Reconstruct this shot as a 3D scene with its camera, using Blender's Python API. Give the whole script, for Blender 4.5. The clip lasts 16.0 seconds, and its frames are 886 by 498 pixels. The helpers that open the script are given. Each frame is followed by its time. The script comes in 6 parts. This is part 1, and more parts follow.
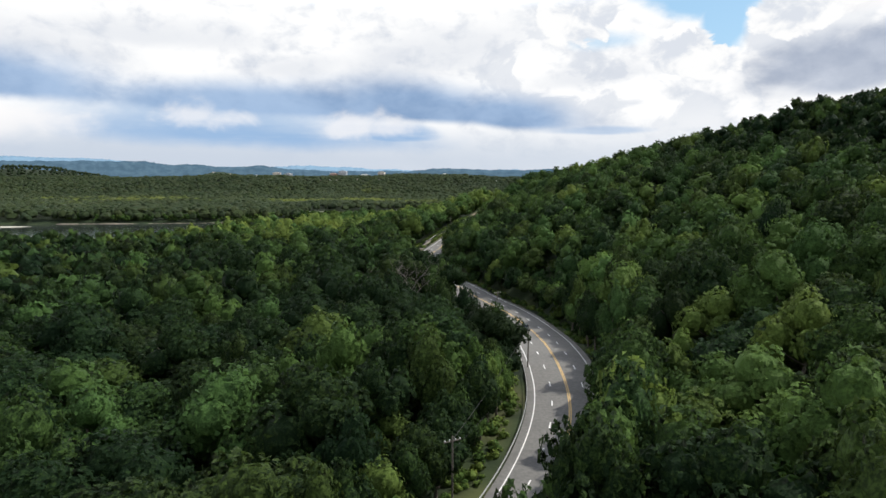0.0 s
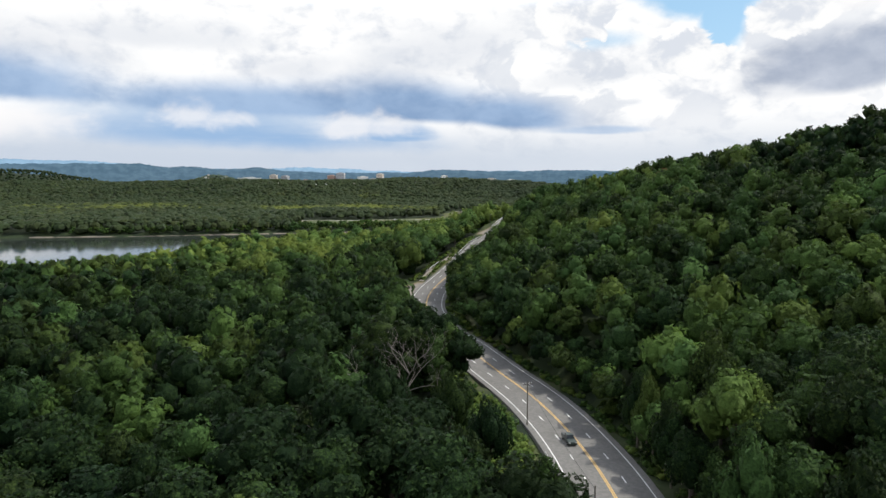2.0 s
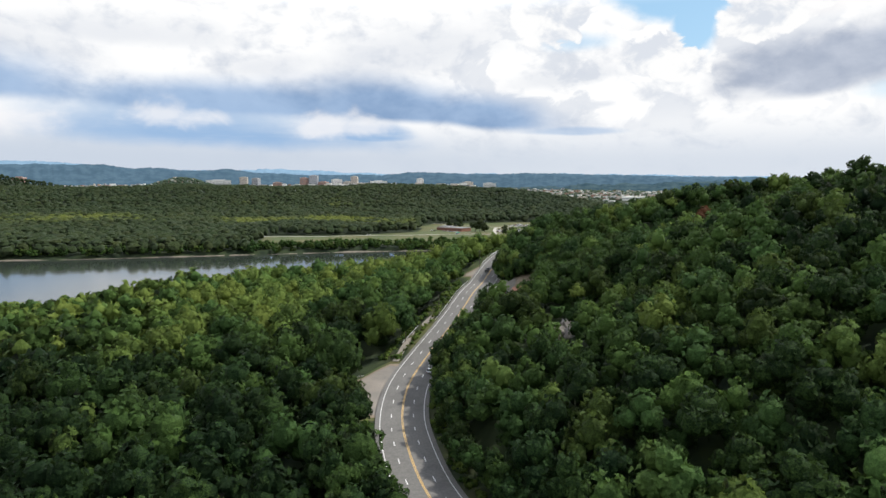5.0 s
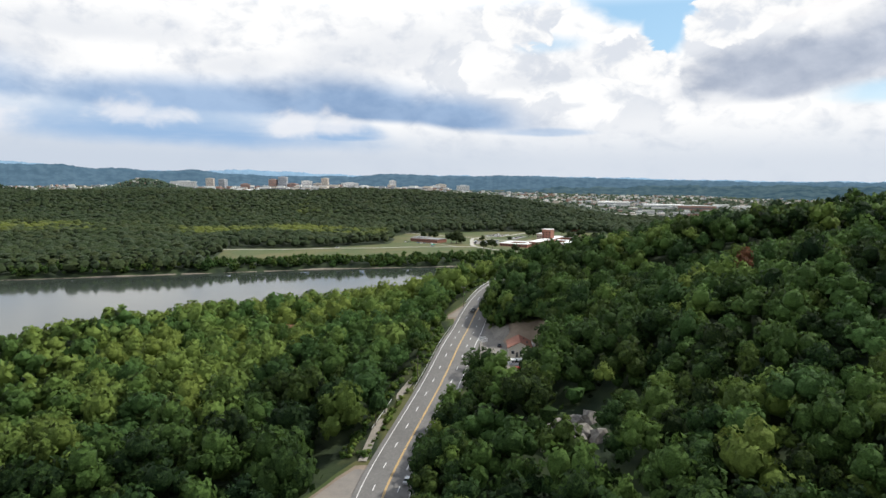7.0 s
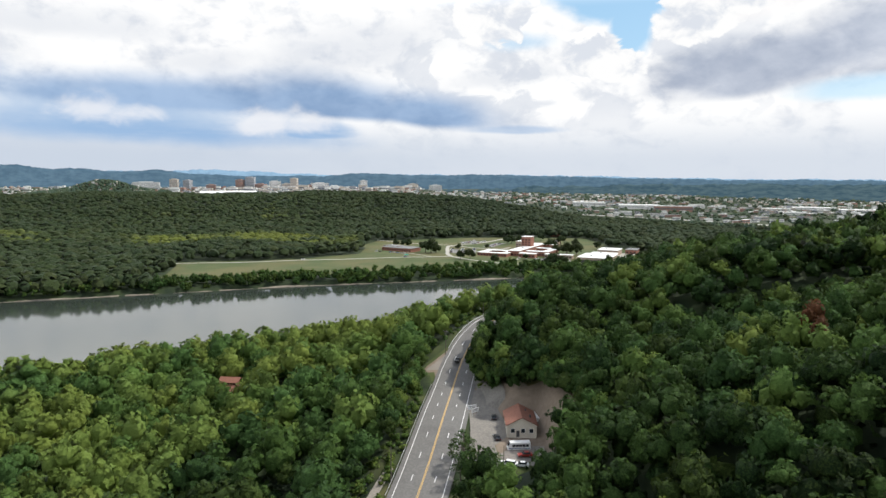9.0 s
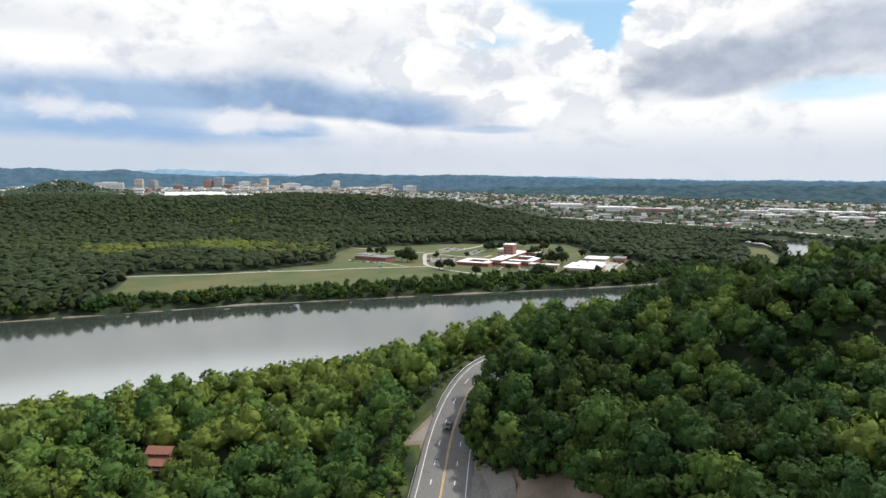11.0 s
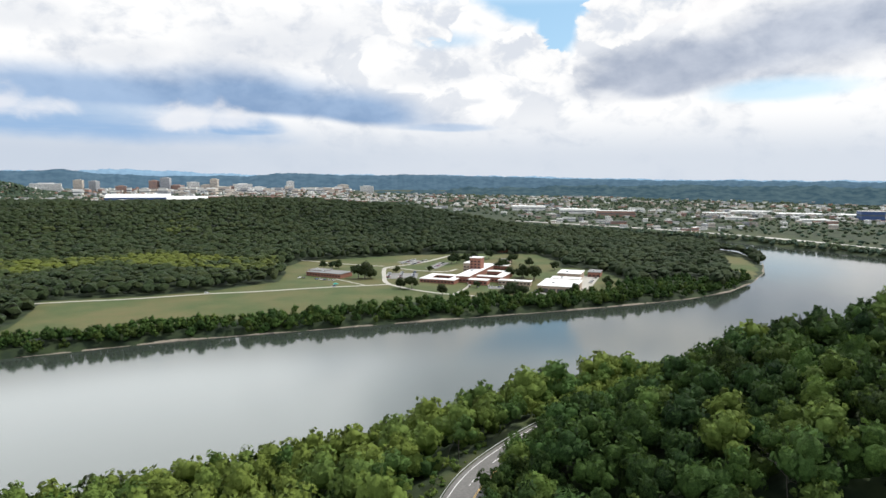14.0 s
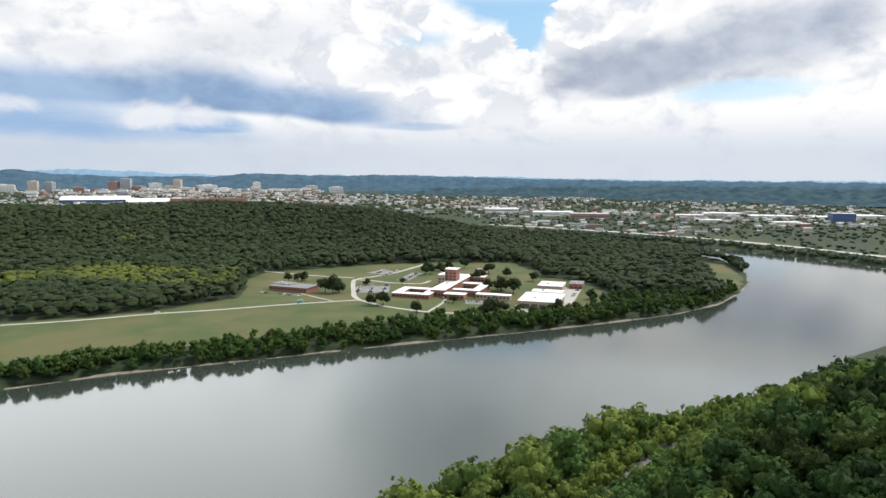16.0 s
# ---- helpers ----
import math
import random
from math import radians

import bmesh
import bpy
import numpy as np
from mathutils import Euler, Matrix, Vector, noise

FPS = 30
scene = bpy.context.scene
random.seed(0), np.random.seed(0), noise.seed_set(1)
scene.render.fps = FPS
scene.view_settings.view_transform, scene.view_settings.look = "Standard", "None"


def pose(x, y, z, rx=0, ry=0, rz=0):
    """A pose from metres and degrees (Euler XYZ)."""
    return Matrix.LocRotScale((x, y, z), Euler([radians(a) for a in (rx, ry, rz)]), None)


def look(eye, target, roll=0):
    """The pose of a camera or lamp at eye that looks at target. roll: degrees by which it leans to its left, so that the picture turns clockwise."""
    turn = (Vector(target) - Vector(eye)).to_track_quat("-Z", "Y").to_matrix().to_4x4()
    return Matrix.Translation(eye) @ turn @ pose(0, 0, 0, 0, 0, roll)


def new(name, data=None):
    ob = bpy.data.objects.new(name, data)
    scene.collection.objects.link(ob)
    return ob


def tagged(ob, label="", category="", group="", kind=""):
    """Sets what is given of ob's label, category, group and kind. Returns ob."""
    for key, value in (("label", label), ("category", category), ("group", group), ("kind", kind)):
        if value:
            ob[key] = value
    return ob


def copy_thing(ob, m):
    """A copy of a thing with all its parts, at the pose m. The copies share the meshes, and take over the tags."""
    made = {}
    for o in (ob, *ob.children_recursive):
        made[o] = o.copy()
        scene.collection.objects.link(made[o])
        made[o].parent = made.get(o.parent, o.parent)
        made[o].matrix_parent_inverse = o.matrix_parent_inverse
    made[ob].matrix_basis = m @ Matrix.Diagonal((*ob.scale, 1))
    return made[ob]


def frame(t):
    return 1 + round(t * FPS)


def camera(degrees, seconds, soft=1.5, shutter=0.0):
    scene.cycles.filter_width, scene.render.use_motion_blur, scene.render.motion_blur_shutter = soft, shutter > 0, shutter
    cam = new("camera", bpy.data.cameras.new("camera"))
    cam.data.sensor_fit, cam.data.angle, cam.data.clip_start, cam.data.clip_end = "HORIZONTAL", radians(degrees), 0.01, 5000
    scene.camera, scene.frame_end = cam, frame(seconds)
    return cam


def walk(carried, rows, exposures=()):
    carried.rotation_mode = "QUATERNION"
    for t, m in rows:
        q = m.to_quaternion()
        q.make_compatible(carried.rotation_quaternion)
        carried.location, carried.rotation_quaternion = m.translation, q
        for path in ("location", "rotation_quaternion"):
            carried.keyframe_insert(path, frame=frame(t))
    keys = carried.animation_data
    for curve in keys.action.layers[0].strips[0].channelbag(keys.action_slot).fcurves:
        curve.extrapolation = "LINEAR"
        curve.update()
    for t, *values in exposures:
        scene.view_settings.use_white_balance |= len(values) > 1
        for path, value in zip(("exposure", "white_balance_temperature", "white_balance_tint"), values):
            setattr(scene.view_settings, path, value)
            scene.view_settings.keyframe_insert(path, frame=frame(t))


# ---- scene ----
import collections

# ---- camera ----
# seconds, eye, yaw to the left, pitch up, roll: degrees
PATH = [
    (0, (5.2, -192.5, 56.9), 0.00, -6.00, 0.11),
    (0.5, (4.4, -178.2, 59.3), -0.02, -6.02, 0.08),
    (1, (3.8, -163.9, 62.0), -0.03, -6.04, 0.07),
    (1.5, (3.1, -149.4, 64.8), -0.07, -6.05, 0.01),
    (2, (2.9, -134.8, 67.7), -0.08, -6.00, -0.06),
    (2.5, (2.7, -120.3, 70.7), -0.14, -6.04, -0.14),
    (3, (2.5, -105.7, 73.8), -0.23, -6.05, -0.25),
    (3.5, (2.1, -91.4, 76.6), -0.42, -6.02, -0.20),
    (4, (1.6, -77.5, 79.4), -0.96, -6.01, -0.06),
    (6.5, (0.0, 0.0, 95.3), -4.12, -5.94, 0.45),
    (7, (0.1, 15.3, 98.0), -4.71, -5.95, 0.51),
    (7.5, (0.5, 30.7, 100.7), -5.30, -6.00, 0.50),
    (8, (1.1, 45.8, 103.4), -5.87, -6.04, 0.41),
    (8.5, (1.9, 60.9, 106.1), -6.52, -6.08, 0.37),
    (9, (2.9, 75.8, 108.6), -7.16, -6.14, 0.26),
    (11.5, (7.1, 148.5, 116.7), -10.11, -6.19, 0.36),
    (12, (8.6, 161.8, 118.6), -10.80, -6.21, 0.35),
    (12.5, (10.0, 174.7, 120.7), -11.45, -6.25, 0.29),
    (13, (11.7, 187.5, 122.8), -12.02, -6.28, 0.26),
    (13.5, (13.2, 200.1, 124.8), -12.59, -6.29, 0.26),
    (14, (14.8, 212.7, 126.8), -13.22, -6.33, 0.30),
    (14.5, (16.4, 225.3, 128.8), -13.86, -6.38, 0.26),
    (15, (18.4, 237.7, 131.0), -14.47, -6.40, 0.31),
    (15.5, (20.7, 250.0, 133.2), -15.13, -6.40, 0.32),
    (16, (23.2, 262.5, 135.4), -15.83, -6.40, 0.31),
]


def aim(eye, yaw, pitch, roll):
    y, p = radians(yaw), radians(pitch)
    ahead = Vector((-math.sin(y) * math.cos(p), math.cos(y) * math.cos(p), math.sin(p)))
    return look(eye, Vector(eye) + 100 * ahead, roll)


cam = camera(68.58, 16.0)
walk(cam, [(t, aim(eye, yaw, pitch, roll)) for t, eye, yaw, pitch, roll in PATH])

# ---- world and sun ----
SUN_AZ, SUN_EL = 72.0, 52.0  # degrees: to the right of +y, above the horizon


class Graph:
    """Shortcuts for node graphs."""

    def __init__(self, tree):
        self.t = tree

    def node(self, kind, **props):
        n = self.t.nodes.new(kind)
        for k, v in props.items():
            if k == "operation":
                n.operation = v
            elif k == "blend_type":
                n.blend_type = v
            elif k == "data_type":
                n.data_type = v
            elif k == "attribute_name":
                n.attribute_name = v
            elif k == "noise_dimensions":
                n.noise_dimensions = v
        return n

    def put(self, n, key, v):
        if isinstance(v, bpy.types.NodeSocket):
            self.t.links.new(v, n.inputs[key])
        else:
            n.inputs[key].default_value = v

    def m(self, op, a, b=0.0, c=0.0):
        n = self.node("ShaderNodeMath", operation=op)
        self.put(n, 0, a), self.put(n, 1, b), self.put(n, 2, c)
        return n.outputs[0]

    def noise(self, vec, scale, detail=4.0, rough=0.55, dist=0.0):
        n = self.node("ShaderNodeTexNoise")
        if vec is not None:
            self.put(n, "Vector", vec)
        self.put(n, "Scale", scale), self.put(n, "Detail", detail), self.put(n, "Roughness", rough), self.put(n, "Distortion", dist)
        return n.outputs["Fac"]

    def ramp(self, fac, a, b, lo=0.0, hi=1.0):
        n = self.node("ShaderNodeMapRange")
        n.interpolation_type = "SMOOTHSTEP"
        self.put(n, 0, fac), self.put(n, 1, a), self.put(n, 2, b), self.put(n, 3, lo), self.put(n, 4, hi)
        return n.outputs[0]

    def mix(self, fac, a, b, blend="MIX"):
        n = self.node("ShaderNodeMix", data_type="RGBA", blend_type=blend)
        self.put(n, 0, fac)
        for key, v in ((6, a), (7, b)):
            self.put(n, key, v if isinstance(v, bpy.types.NodeSocket) else (*v, 1.0))
        return n.outputs[2]

    def xyz(self, x, y, z):
        n = self.node("ShaderNodeCombineXYZ")
        self.put(n, 0, x), self.put(n, 1, y), self.put(n, 2, z)
        return n.outputs[0]


def build_world():
    w = bpy.data.worlds.new("sky")
    scene.world = w
    w.use_nodes = True
    g = Graph(w.node_tree)
    w.node_tree.nodes.clear()
    sky = g.node("ShaderNodeTexSky")
    sky.sky_type, sky.sun_disc = "NISHITA", False
    sky.sun_elevation, sky.sun_rotation = radians(SUN_EL), radians(SUN_AZ)
    blue = g.mix(1.0, sky.outputs[0], (0.15, 0.15, 0.15), "MULTIPLY")
    way = g.node("ShaderNodeTexCoord").outputs["Generated"]
    sep = g.node("ShaderNodeSeparateXYZ")
    g.put(sep, 0, way)
    az = g.m("MULTIPLY", g.m("ARCTAN2", sep.outputs[0], sep.outputs[1]), 57.2958)
    el = g.m("MULTIPLY", g.m("ARCSINE", sep.outputs[2]), 57.2958)
    # billows: noise in degrees of the sky, flattened towards the horizon
    flat = g.xyz(az, g.m("MULTIPLY", el, 1.7), 0.0)
    big = g.noise(flat, 0.055, 6.0, 0.55, 0.1)
    fine = g.noise(flat, 0.2, 7.0, 0.55, 0.15)
    wob = g.m("ADD", g.m("MULTIPLY", g.m("SUBTRACT", big, 0.5), 6.0), g.m("MULTIPLY", g.m("SUBTRACT", fine, 0.5), 3.0))

    def blob(a, e, ra, up, down, tilt=0.0, edge=0.5, wobble=0.35):
        """A cloud form round (azimuth, elevation): its half width, its rise above and its depth below, in degrees."""
        da = g.m("SUBTRACT", az, a)
        de = g.m("SUBTRACT", g.m("SUBTRACT", el, e), g.m("MULTIPLY", da, tilt))
        v = g.m("MAXIMUM", g.m("DIVIDE", de, up), g.m("DIVIDE", de, -down))
        q = g.m("SQRT", g.m("ADD", g.m("POWER", g.m("ABSOLUTE", g.m("DIVIDE", da, ra)), 2.0), g.m("POWER", v, 2.0)))
        q = g.m("ADD", q, g.m("MULTIPLY", wob, wobble * 0.6))
        return g.ramp(q, 1.0 + edge, 1.0 - edge)

    def most(*some):
        out = some[0]
        for s in some[1:]:
            out = g.m("MAXIMUM", out, s)
        return out

    puff = g.noise(g.xyz(az, g.m("MULTIPLY", el, 1.4), 4.0), 0.42, 7.0, 0.56, 0.35)
    shade = g.m("ADD", g.m("MULTIPLY", fine, 0.5), g.m("MULTIPLY", puff, 0.5))
    white = g.mix(g.ramp(shade, 0.32, 0.52), (0.72, 0.76, 0.83), (1.03, 1.03, 1.03))
    white = g.mix(g.m("MULTIPLY", g.ramp(el, 6.0, 1.5), 0.9), white, (0.66, 0.72, 0.81))
    streak = g.noise(g.xyz(az, g.m("MULTIPLY", el, 9.0), 2.0), 0.12, 5.0, 0.6)
    dark_l = most(blob(-34, 6.9, 9, 2.4, 0.9, -0.06, 0.5, 0.3), blob(-15, 6.1, 13, 2.0, 0.8, -0.02, 0.5, 0.25), blob(-2.5, 5.9, 9.0, 2.5, 0.7, -0.07, 0.5, 0.25), blob(5.5, 5.3, 6, 2.0, 0.7, -0.1, 0.5, 0.25))
    dark_b = most(blob(-17, 3.7, 12, 1.7, 0.9, -0.03, 0.7), blob(-4.1, 3.8, 3.2, 0.9, 0.45), g.m("MULTIPLY", blob(13.3, 4.2, 3.6, 0.35, 0.25), 0.6))
    grey_r = most(blob(33.5, 8.9, 8.5, 2.1, 1.8, 0.13, 0.5, 0.5), blob(42, 10.6, 7.5, 2.7, 2.4, 0.14, 0.5, 0.5), blob(31.5, 7.3, 3.6, 1.2, 0.8, 0.1, 0.5))
    wisp = most(blob(-1.0, 10.5, 9, 2.0, 2.0, 0.2, 0.8, 0.8), blob(13, 8.6, 5, 1.0, 0.5, 0.1, 0.8, 0.8), blob(-24, 11, 8, 1.2, 0.8, 0.0, 0.8, 0.8), blob(-31, 9.6, 7, 2.0, 1.2, -0.1, 0.8, 0.9), blob(-13, 9.2, 5, 1.0, 0.8, 0.1, 0.8, 0.9), blob(19.5, 10.2, 2.4, 0.8, 0.5, 0.0, 0.7, 0.7))
    cells = g.noise(g.xyz(az, g.m("MULTIPLY", el, 1.5), 8.0), 0.2, 8.0, 0.52, 0.6)
    heap = g.m("MULTIPLY", g.ramp(cells, 0.5, 0.43), blob(17, 8.5, 19, 6, 4, 0.0, 0.5, 0.2))
    white = g.mix(g.m("MULTIPLY", heap, 0.75), white, (0.73, 0.77, 0.84))
    col = g.mix(g.m("MULTIPLY", wisp, 0.45), white, (0.62, 0.67, 0.76))
    low = blob(-24, 1.8, 24, 2.2, 3.0, 0.0, 0.7, 0.3)
    col = g.mix(g.m("MULTIPLY", low, 0.6), col, (0.54, 0.62, 0.74))
    veil = blob(-18.5, 5.0, 11.5, 1.9, 1.9, -0.03, 0.6, 0.35)
    col = g.mix(g.m("MULTIPLY", veil, 0.8), col, (0.44, 0.59, 0.79))
    col = g.mix(g.m("MULTIPLY", dark_b, g.ramp(streak, 0.25, 0.6, 0.6, 1.0)), col, (0.34, 0.51, 0.76))
    col = g.mix(g.m("MULTIPLY", dark_l, 0.95), col, g.mix(g.ramp(g.m("ADD", g.m("MULTIPLY", big, 0.65), g.m("MULTIPLY", shade, 0.35)), 0.36, 0.62), (0.20, 0.33, 0.55), (0.38, 0.53, 0.76)))
    col = g.mix(g.m("MULTIPLY", grey_r, 0.95), col, g.mix(g.ramp(g.m("ADD", g.m("MULTIPLY", big, 0.6), g.m("MULTIPLY", shade, 0.4)), 0.36, 0.62), (0.36, 0.42, 0.54), (0.64, 0.69, 0.79)))
    # crisp cumulus heads
    knob = g.m("ADD", g.m("MULTIPLY", g.m("SUBTRACT", puff, 0.5), 1.5), g.m("MULTIPLY", g.m("SUBTRACT", cells, 0.5), 1.1))

    def head(a, e, ra, up, down, lo=1.07, hi=0.9, rag=1.0):
        da, de = g.m("SUBTRACT", az, a), g.m("SUBTRACT", el, e)
        v = g.m("MAXIMUM", g.m("DIVIDE", de, up), g.m("DIVIDE", de, -down))
        q = g.m("SQRT", g.m("ADD", g.m("POWER", g.m("ABSOLUTE", g.m("DIVIDE", da, ra)), 2.0), g.m("POWER", v, 2.0)))
        return g.ramp(g.m("ADD", q, g.m("MULTIPLY", knob, rag)), lo, hi)

    lit = most(head(-21.0, 5.3, 2.2, 1.0, 0.8, 1.5, 0.2, 1.4), head(-18.2, 5.0, 2.4, 0.7, 0.7, 1.5, 0.2, 1.4), head(-8.0, 4.7, 2.3, 1.3, 0.9, 1.45, 0.3, 1.4), head(-4.5, 4.5, 2.6, 0.8, 0.6, 1.5, 0.2, 1.4),
               head(-33.0, 4.6, 4.5, 0.9, 1.2, 1.5, 0.2, 1.3), blob(31, 13.0, 6, 1.4, 0.8, 0.12))
    col = g.mix(g.m("MULTIPLY", lit, 0.62), col, (1.0, 0.98, 0.98))
    gap = most(blob(21.8, 17.2, 6.6, 3.0, 3.9, 0.0, 0.2, 0.4), blob(22.8, 12.2, 1.5, 3.0, 2.2, 0.0, 0.3, 0.5), g.m("MULTIPLY", blob(13.4, 11.5, 2.4, 0.6, 0.5, 0.0, 0.8, 0.9), 0.6), g.m("MULTIPLY", blob(40, 6.7, 4.2, 0.8, 0.6, 0.02, 0.6, 0.5), 0.75))
    col = g.mix(gap, col, g.mix(0.5, blue, (0.34, 0.66, 0.90)))
    heads = most(head(19.5, 10.0, 2.7, 2.9, 1.6), head(21.6, 9.4, 2.4, 1.4, 1.2), head(27.6, 12.6, 3.0, 2.4, 1.8), head(30.5, 13.8, 3.2, 2.0, 1.0), head(11.8, 13.6, 3.4, 3.0, 2.4))
    col = g.mix(heads, col, g.mix(g.ramp(knob, -0.12, 0.22), (1.0, 1.0, 1.0), (0.74, 0.78, 0.85)))
    # away from what is seen: broken cloud, brightest over the river ahead
    back = g.ramp(g.noise(way, 2.2, 6.0, 0.6), 0.36, 0.52)
    rest = g.mix(g.m("MULTIPLY", back, g.ramp(el, 65.0, 28.0, 0.22, 1.0)), blue, (1.25, 1.28, 1.33))
    rest = g.mix(blob(-18, 24, 34, 16, 14, 0.0, 0.5, 0.3), rest, (2.6, 2.72, 2.78))
    rest = g.mix(g.m("MULTIPLY", blob(16, 21, 8, 9, 7, 0.0, 0.7, 0.5), 0.55), rest, (0.32, 0.44, 0.56))
    rest = g.mix(g.m("MULTIPLY", blob(43, 22, 15, 10, 9, 0.0, 0.6, 0.4), 0.8), rest, (1.9, 2.0, 2.05))
    off = g.m("MAXIMUM", g.ramp(g.m("ABSOLUTE", g.m("SUBTRACT", az, 8.0)), 48.0, 62.0), g.ramp(el, 14.0, 16.5))
    col = g.mix(off, col, rest)
    col = g.mix(g.ramp(el, 0.0, -2.0), col, (0.35, 0.40, 0.42))
    bg = g.node("ShaderNodeBackground")
    g.put(bg, 0, col), g.put(bg, 1, 1.0)
    out = g.node("ShaderNodeOutputWorld")
    w.node_tree.links.new(bg.outputs[0], out.inputs[0])


build_world()
sun = new("sun", bpy.data.lights.new("sun", "SUN"))
sun.data.energy, sun.data.angle, sun.data.color = 4.0, radians(1.0), (1.0, 0.96, 0.88)
_a, _e = radians(SUN_AZ), radians(SUN_EL)
sun.matrix_world = look(Vector((math.sin(_a) * math.cos(_e), math.cos(_a) * math.cos(_e), math.sin(_e))) * 900, (0, 0, 0))
scene.view_settings.exposure = 0.0

# ---- materials ----


def surface(name, rough=0.8, metal=0.0, spec=0.3):
    """A principled material: its graph, the shader node and the material."""
    m = bpy.data.materials.new(name)
    m.use_nodes = True
    g = Graph(m.node_tree)
    s = m.node_tree.nodes["Principled BSDF"]
    g.put(s, "Roughness", rough), g.put(s, "Metallic", metal), g.put(s, "Specular IOR Level", spec)
    return g, s, m


def bumped(g, s, height, strength=0.4, dist=0.1):
    n = g.node("ShaderNodeBump")
    g.put(n, "Height", height), g.put(n, "Strength", strength), g.put(n, "Distance", dist)
    g.put(s, "Normal", n.outputs[0])


def place_of(g):
    return g.node("ShaderNodeNewGeometry").outputs["Position"]


def plain(name, a, b, scale=1.0, rough=0.7, metal=0.0, bump=0.2, stain=0.25):
    """Paint, stone or metal of two near tones, with grain and larger stains."""
    g, s, m = surface(name, rough, metal)
    pos = g.node("ShaderNodeTexCoord").outputs["Object"]
    fine, big = g.noise(pos, 4.0 * scale, 5.0), g.noise(pos, 0.35 * scale, 3.0)
    col = g.mix(g.ramp(fine, 0.3, 0.7), a, b)
    col = g.mix(g.m("MULTIPLY", g.ramp(big, 0.45, 0.75), stain), col, tuple(0.55 * v for v in a))
    g.put(s, "Base Color", col)
    bumped(g, s, fine, bump, 0.02)
    return m


def foliage(name, dark, light, yellow, amount=0.35, grain=2.4, gaps=0.0, hue=0.55):
    """Leaves: tone by tree (tint, which also carries painted sun and cloud shade), by tuft, by leaf and by stand; light
    falls on them by the crown's rounding.
    """
    g, s, m = surface(name, 0.75, 0.0, 0.08)
    tint = g.node("ShaderNodeAttribute", attribute_name="tint").outputs["Fac"]
    geo = g.node("ShaderNodeNewGeometry")
    rnd, pos = geo.outputs["Random Per Island"], geo.outputs["Position"]
    own = g.node("ShaderNodeObjectInfo").outputs["Random"]
    tint = g.m("ADD", tint, g.m("MULTIPLY", g.m("SUBTRACT", own, 0.5), 0.25))
    leaf, stand = g.noise(pos, grain, 3.0, 0.65), g.noise(pos, 0.012, 3.0)
    k = g.m("ADD", g.m("MULTIPLY", tint, 0.6), g.m("MULTIPLY", g.m("ADD", g.m("MULTIPLY", rnd, 0.45), g.m("MULTIPLY", g.ramp(leaf, 0.38, 0.62), 0.55)), 0.55))
    col = g.mix(k, dark, light)
    kind = g.m("FRACT", g.m("MULTIPLY", g.m("ADD", tint, own), 53.7))
    col = g.mix(g.ramp(kind, 0.62, 0.85, 0.0, hue), col, (0.75, 0.92, 1.2), "MULTIPLY")
    col = g.mix(g.ramp(kind, 0.34, 0.1, 0.0, hue), col, (1.32, 0.98, 0.85), "MULTIPLY")
    col = g.mix(g.m("MULTIPLY", g.ramp(g.m("ADD", tint, g.m("MULTIPLY", g.m("SUBTRACT", stand, 0.5), 1.6)), 0.62, 1.05), amount), col, yellow)
    g.put(s, "Base Color", col)
    way = g.node("ShaderNodeVectorTransform")
    way.vector_type, way.convert_from, way.convert_to = "NORMAL", "OBJECT", "WORLD"
    g.put(way, 0, g.node("ShaderNodeAttribute", attribute_name="round").outputs["Vector"])
    own_n, both = g.node("ShaderNodeVectorMath", operation="SCALE"), g.node("ShaderNodeVectorMath", operation="ADD")
    g.put(own_n, 0, geo.outputs["Normal"]), g.put(own_n, "Scale", 0.22)
    g.put(both, 0, way.outputs[0]), g.put(both, 1, own_n.outputs[0])
    # sprays and single leaves turn the light at two sizes
    for size, much in ((grain * 0.42, 1.9), (grain * 1.5, 2.0)):
        n = g.node("ShaderNodeTexNoise")
        g.put(n, "Vector", pos), g.put(n, "Scale", size), g.put(n, "Detail", 2.0)
        off, big, sum_ = g.node("ShaderNodeVectorMath", operation="SUBTRACT"), g.node("ShaderNodeVectorMath", operation="SCALE"), g.node("ShaderNodeVectorMath", operation="ADD")
        g.put(off, 0, n.outputs["Color"]), g.put(off, 1, (0.5, 0.5, 0.5))
        g.put(big, 0, off.outputs[0]), g.put(big, "Scale", much)
        g.put(sum_, 0, both.outputs[0]), g.put(sum_, 1, big.outputs[0])
        both = sum_
    unit = g.node("ShaderNodeVectorMath", operation="NORMALIZE")
    g.put(unit, 0, both.outputs[0])
    g.put(s, "Normal", unit.outputs[0])
    tr = g.node("ShaderNodeBsdfTranslucent")
    g.put(tr, 0, g.mix(0.1, col, yellow))
    mixer = g.node("ShaderNodeMixShader")
    g.put(mixer, 0, 0.15)
    g.t.links.new(s.outputs[0], mixer.inputs[1])
    g.t.links.new(tr.outputs[0], mixer.inputs[2])
    last = mixer.outputs[0]
    if gaps:
        see, cut = g.node("ShaderNodeBsdfTransparent"), g.node("ShaderNodeMixShader")
        inner = g.node("ShaderNodeAttribute", attribute_name="inner").outputs["Fac"]
        g.put(cut, 0, g.m("MAXIMUM", g.m("GREATER_THAN", g.noise(pos, 3.0, 3.0, 0.7), gaps), inner))
        g.t.links.new(see.outputs[0], cut.inputs[1])
        g.t.links.new(last, cut.inputs[2])
        last = cut.outputs[0]
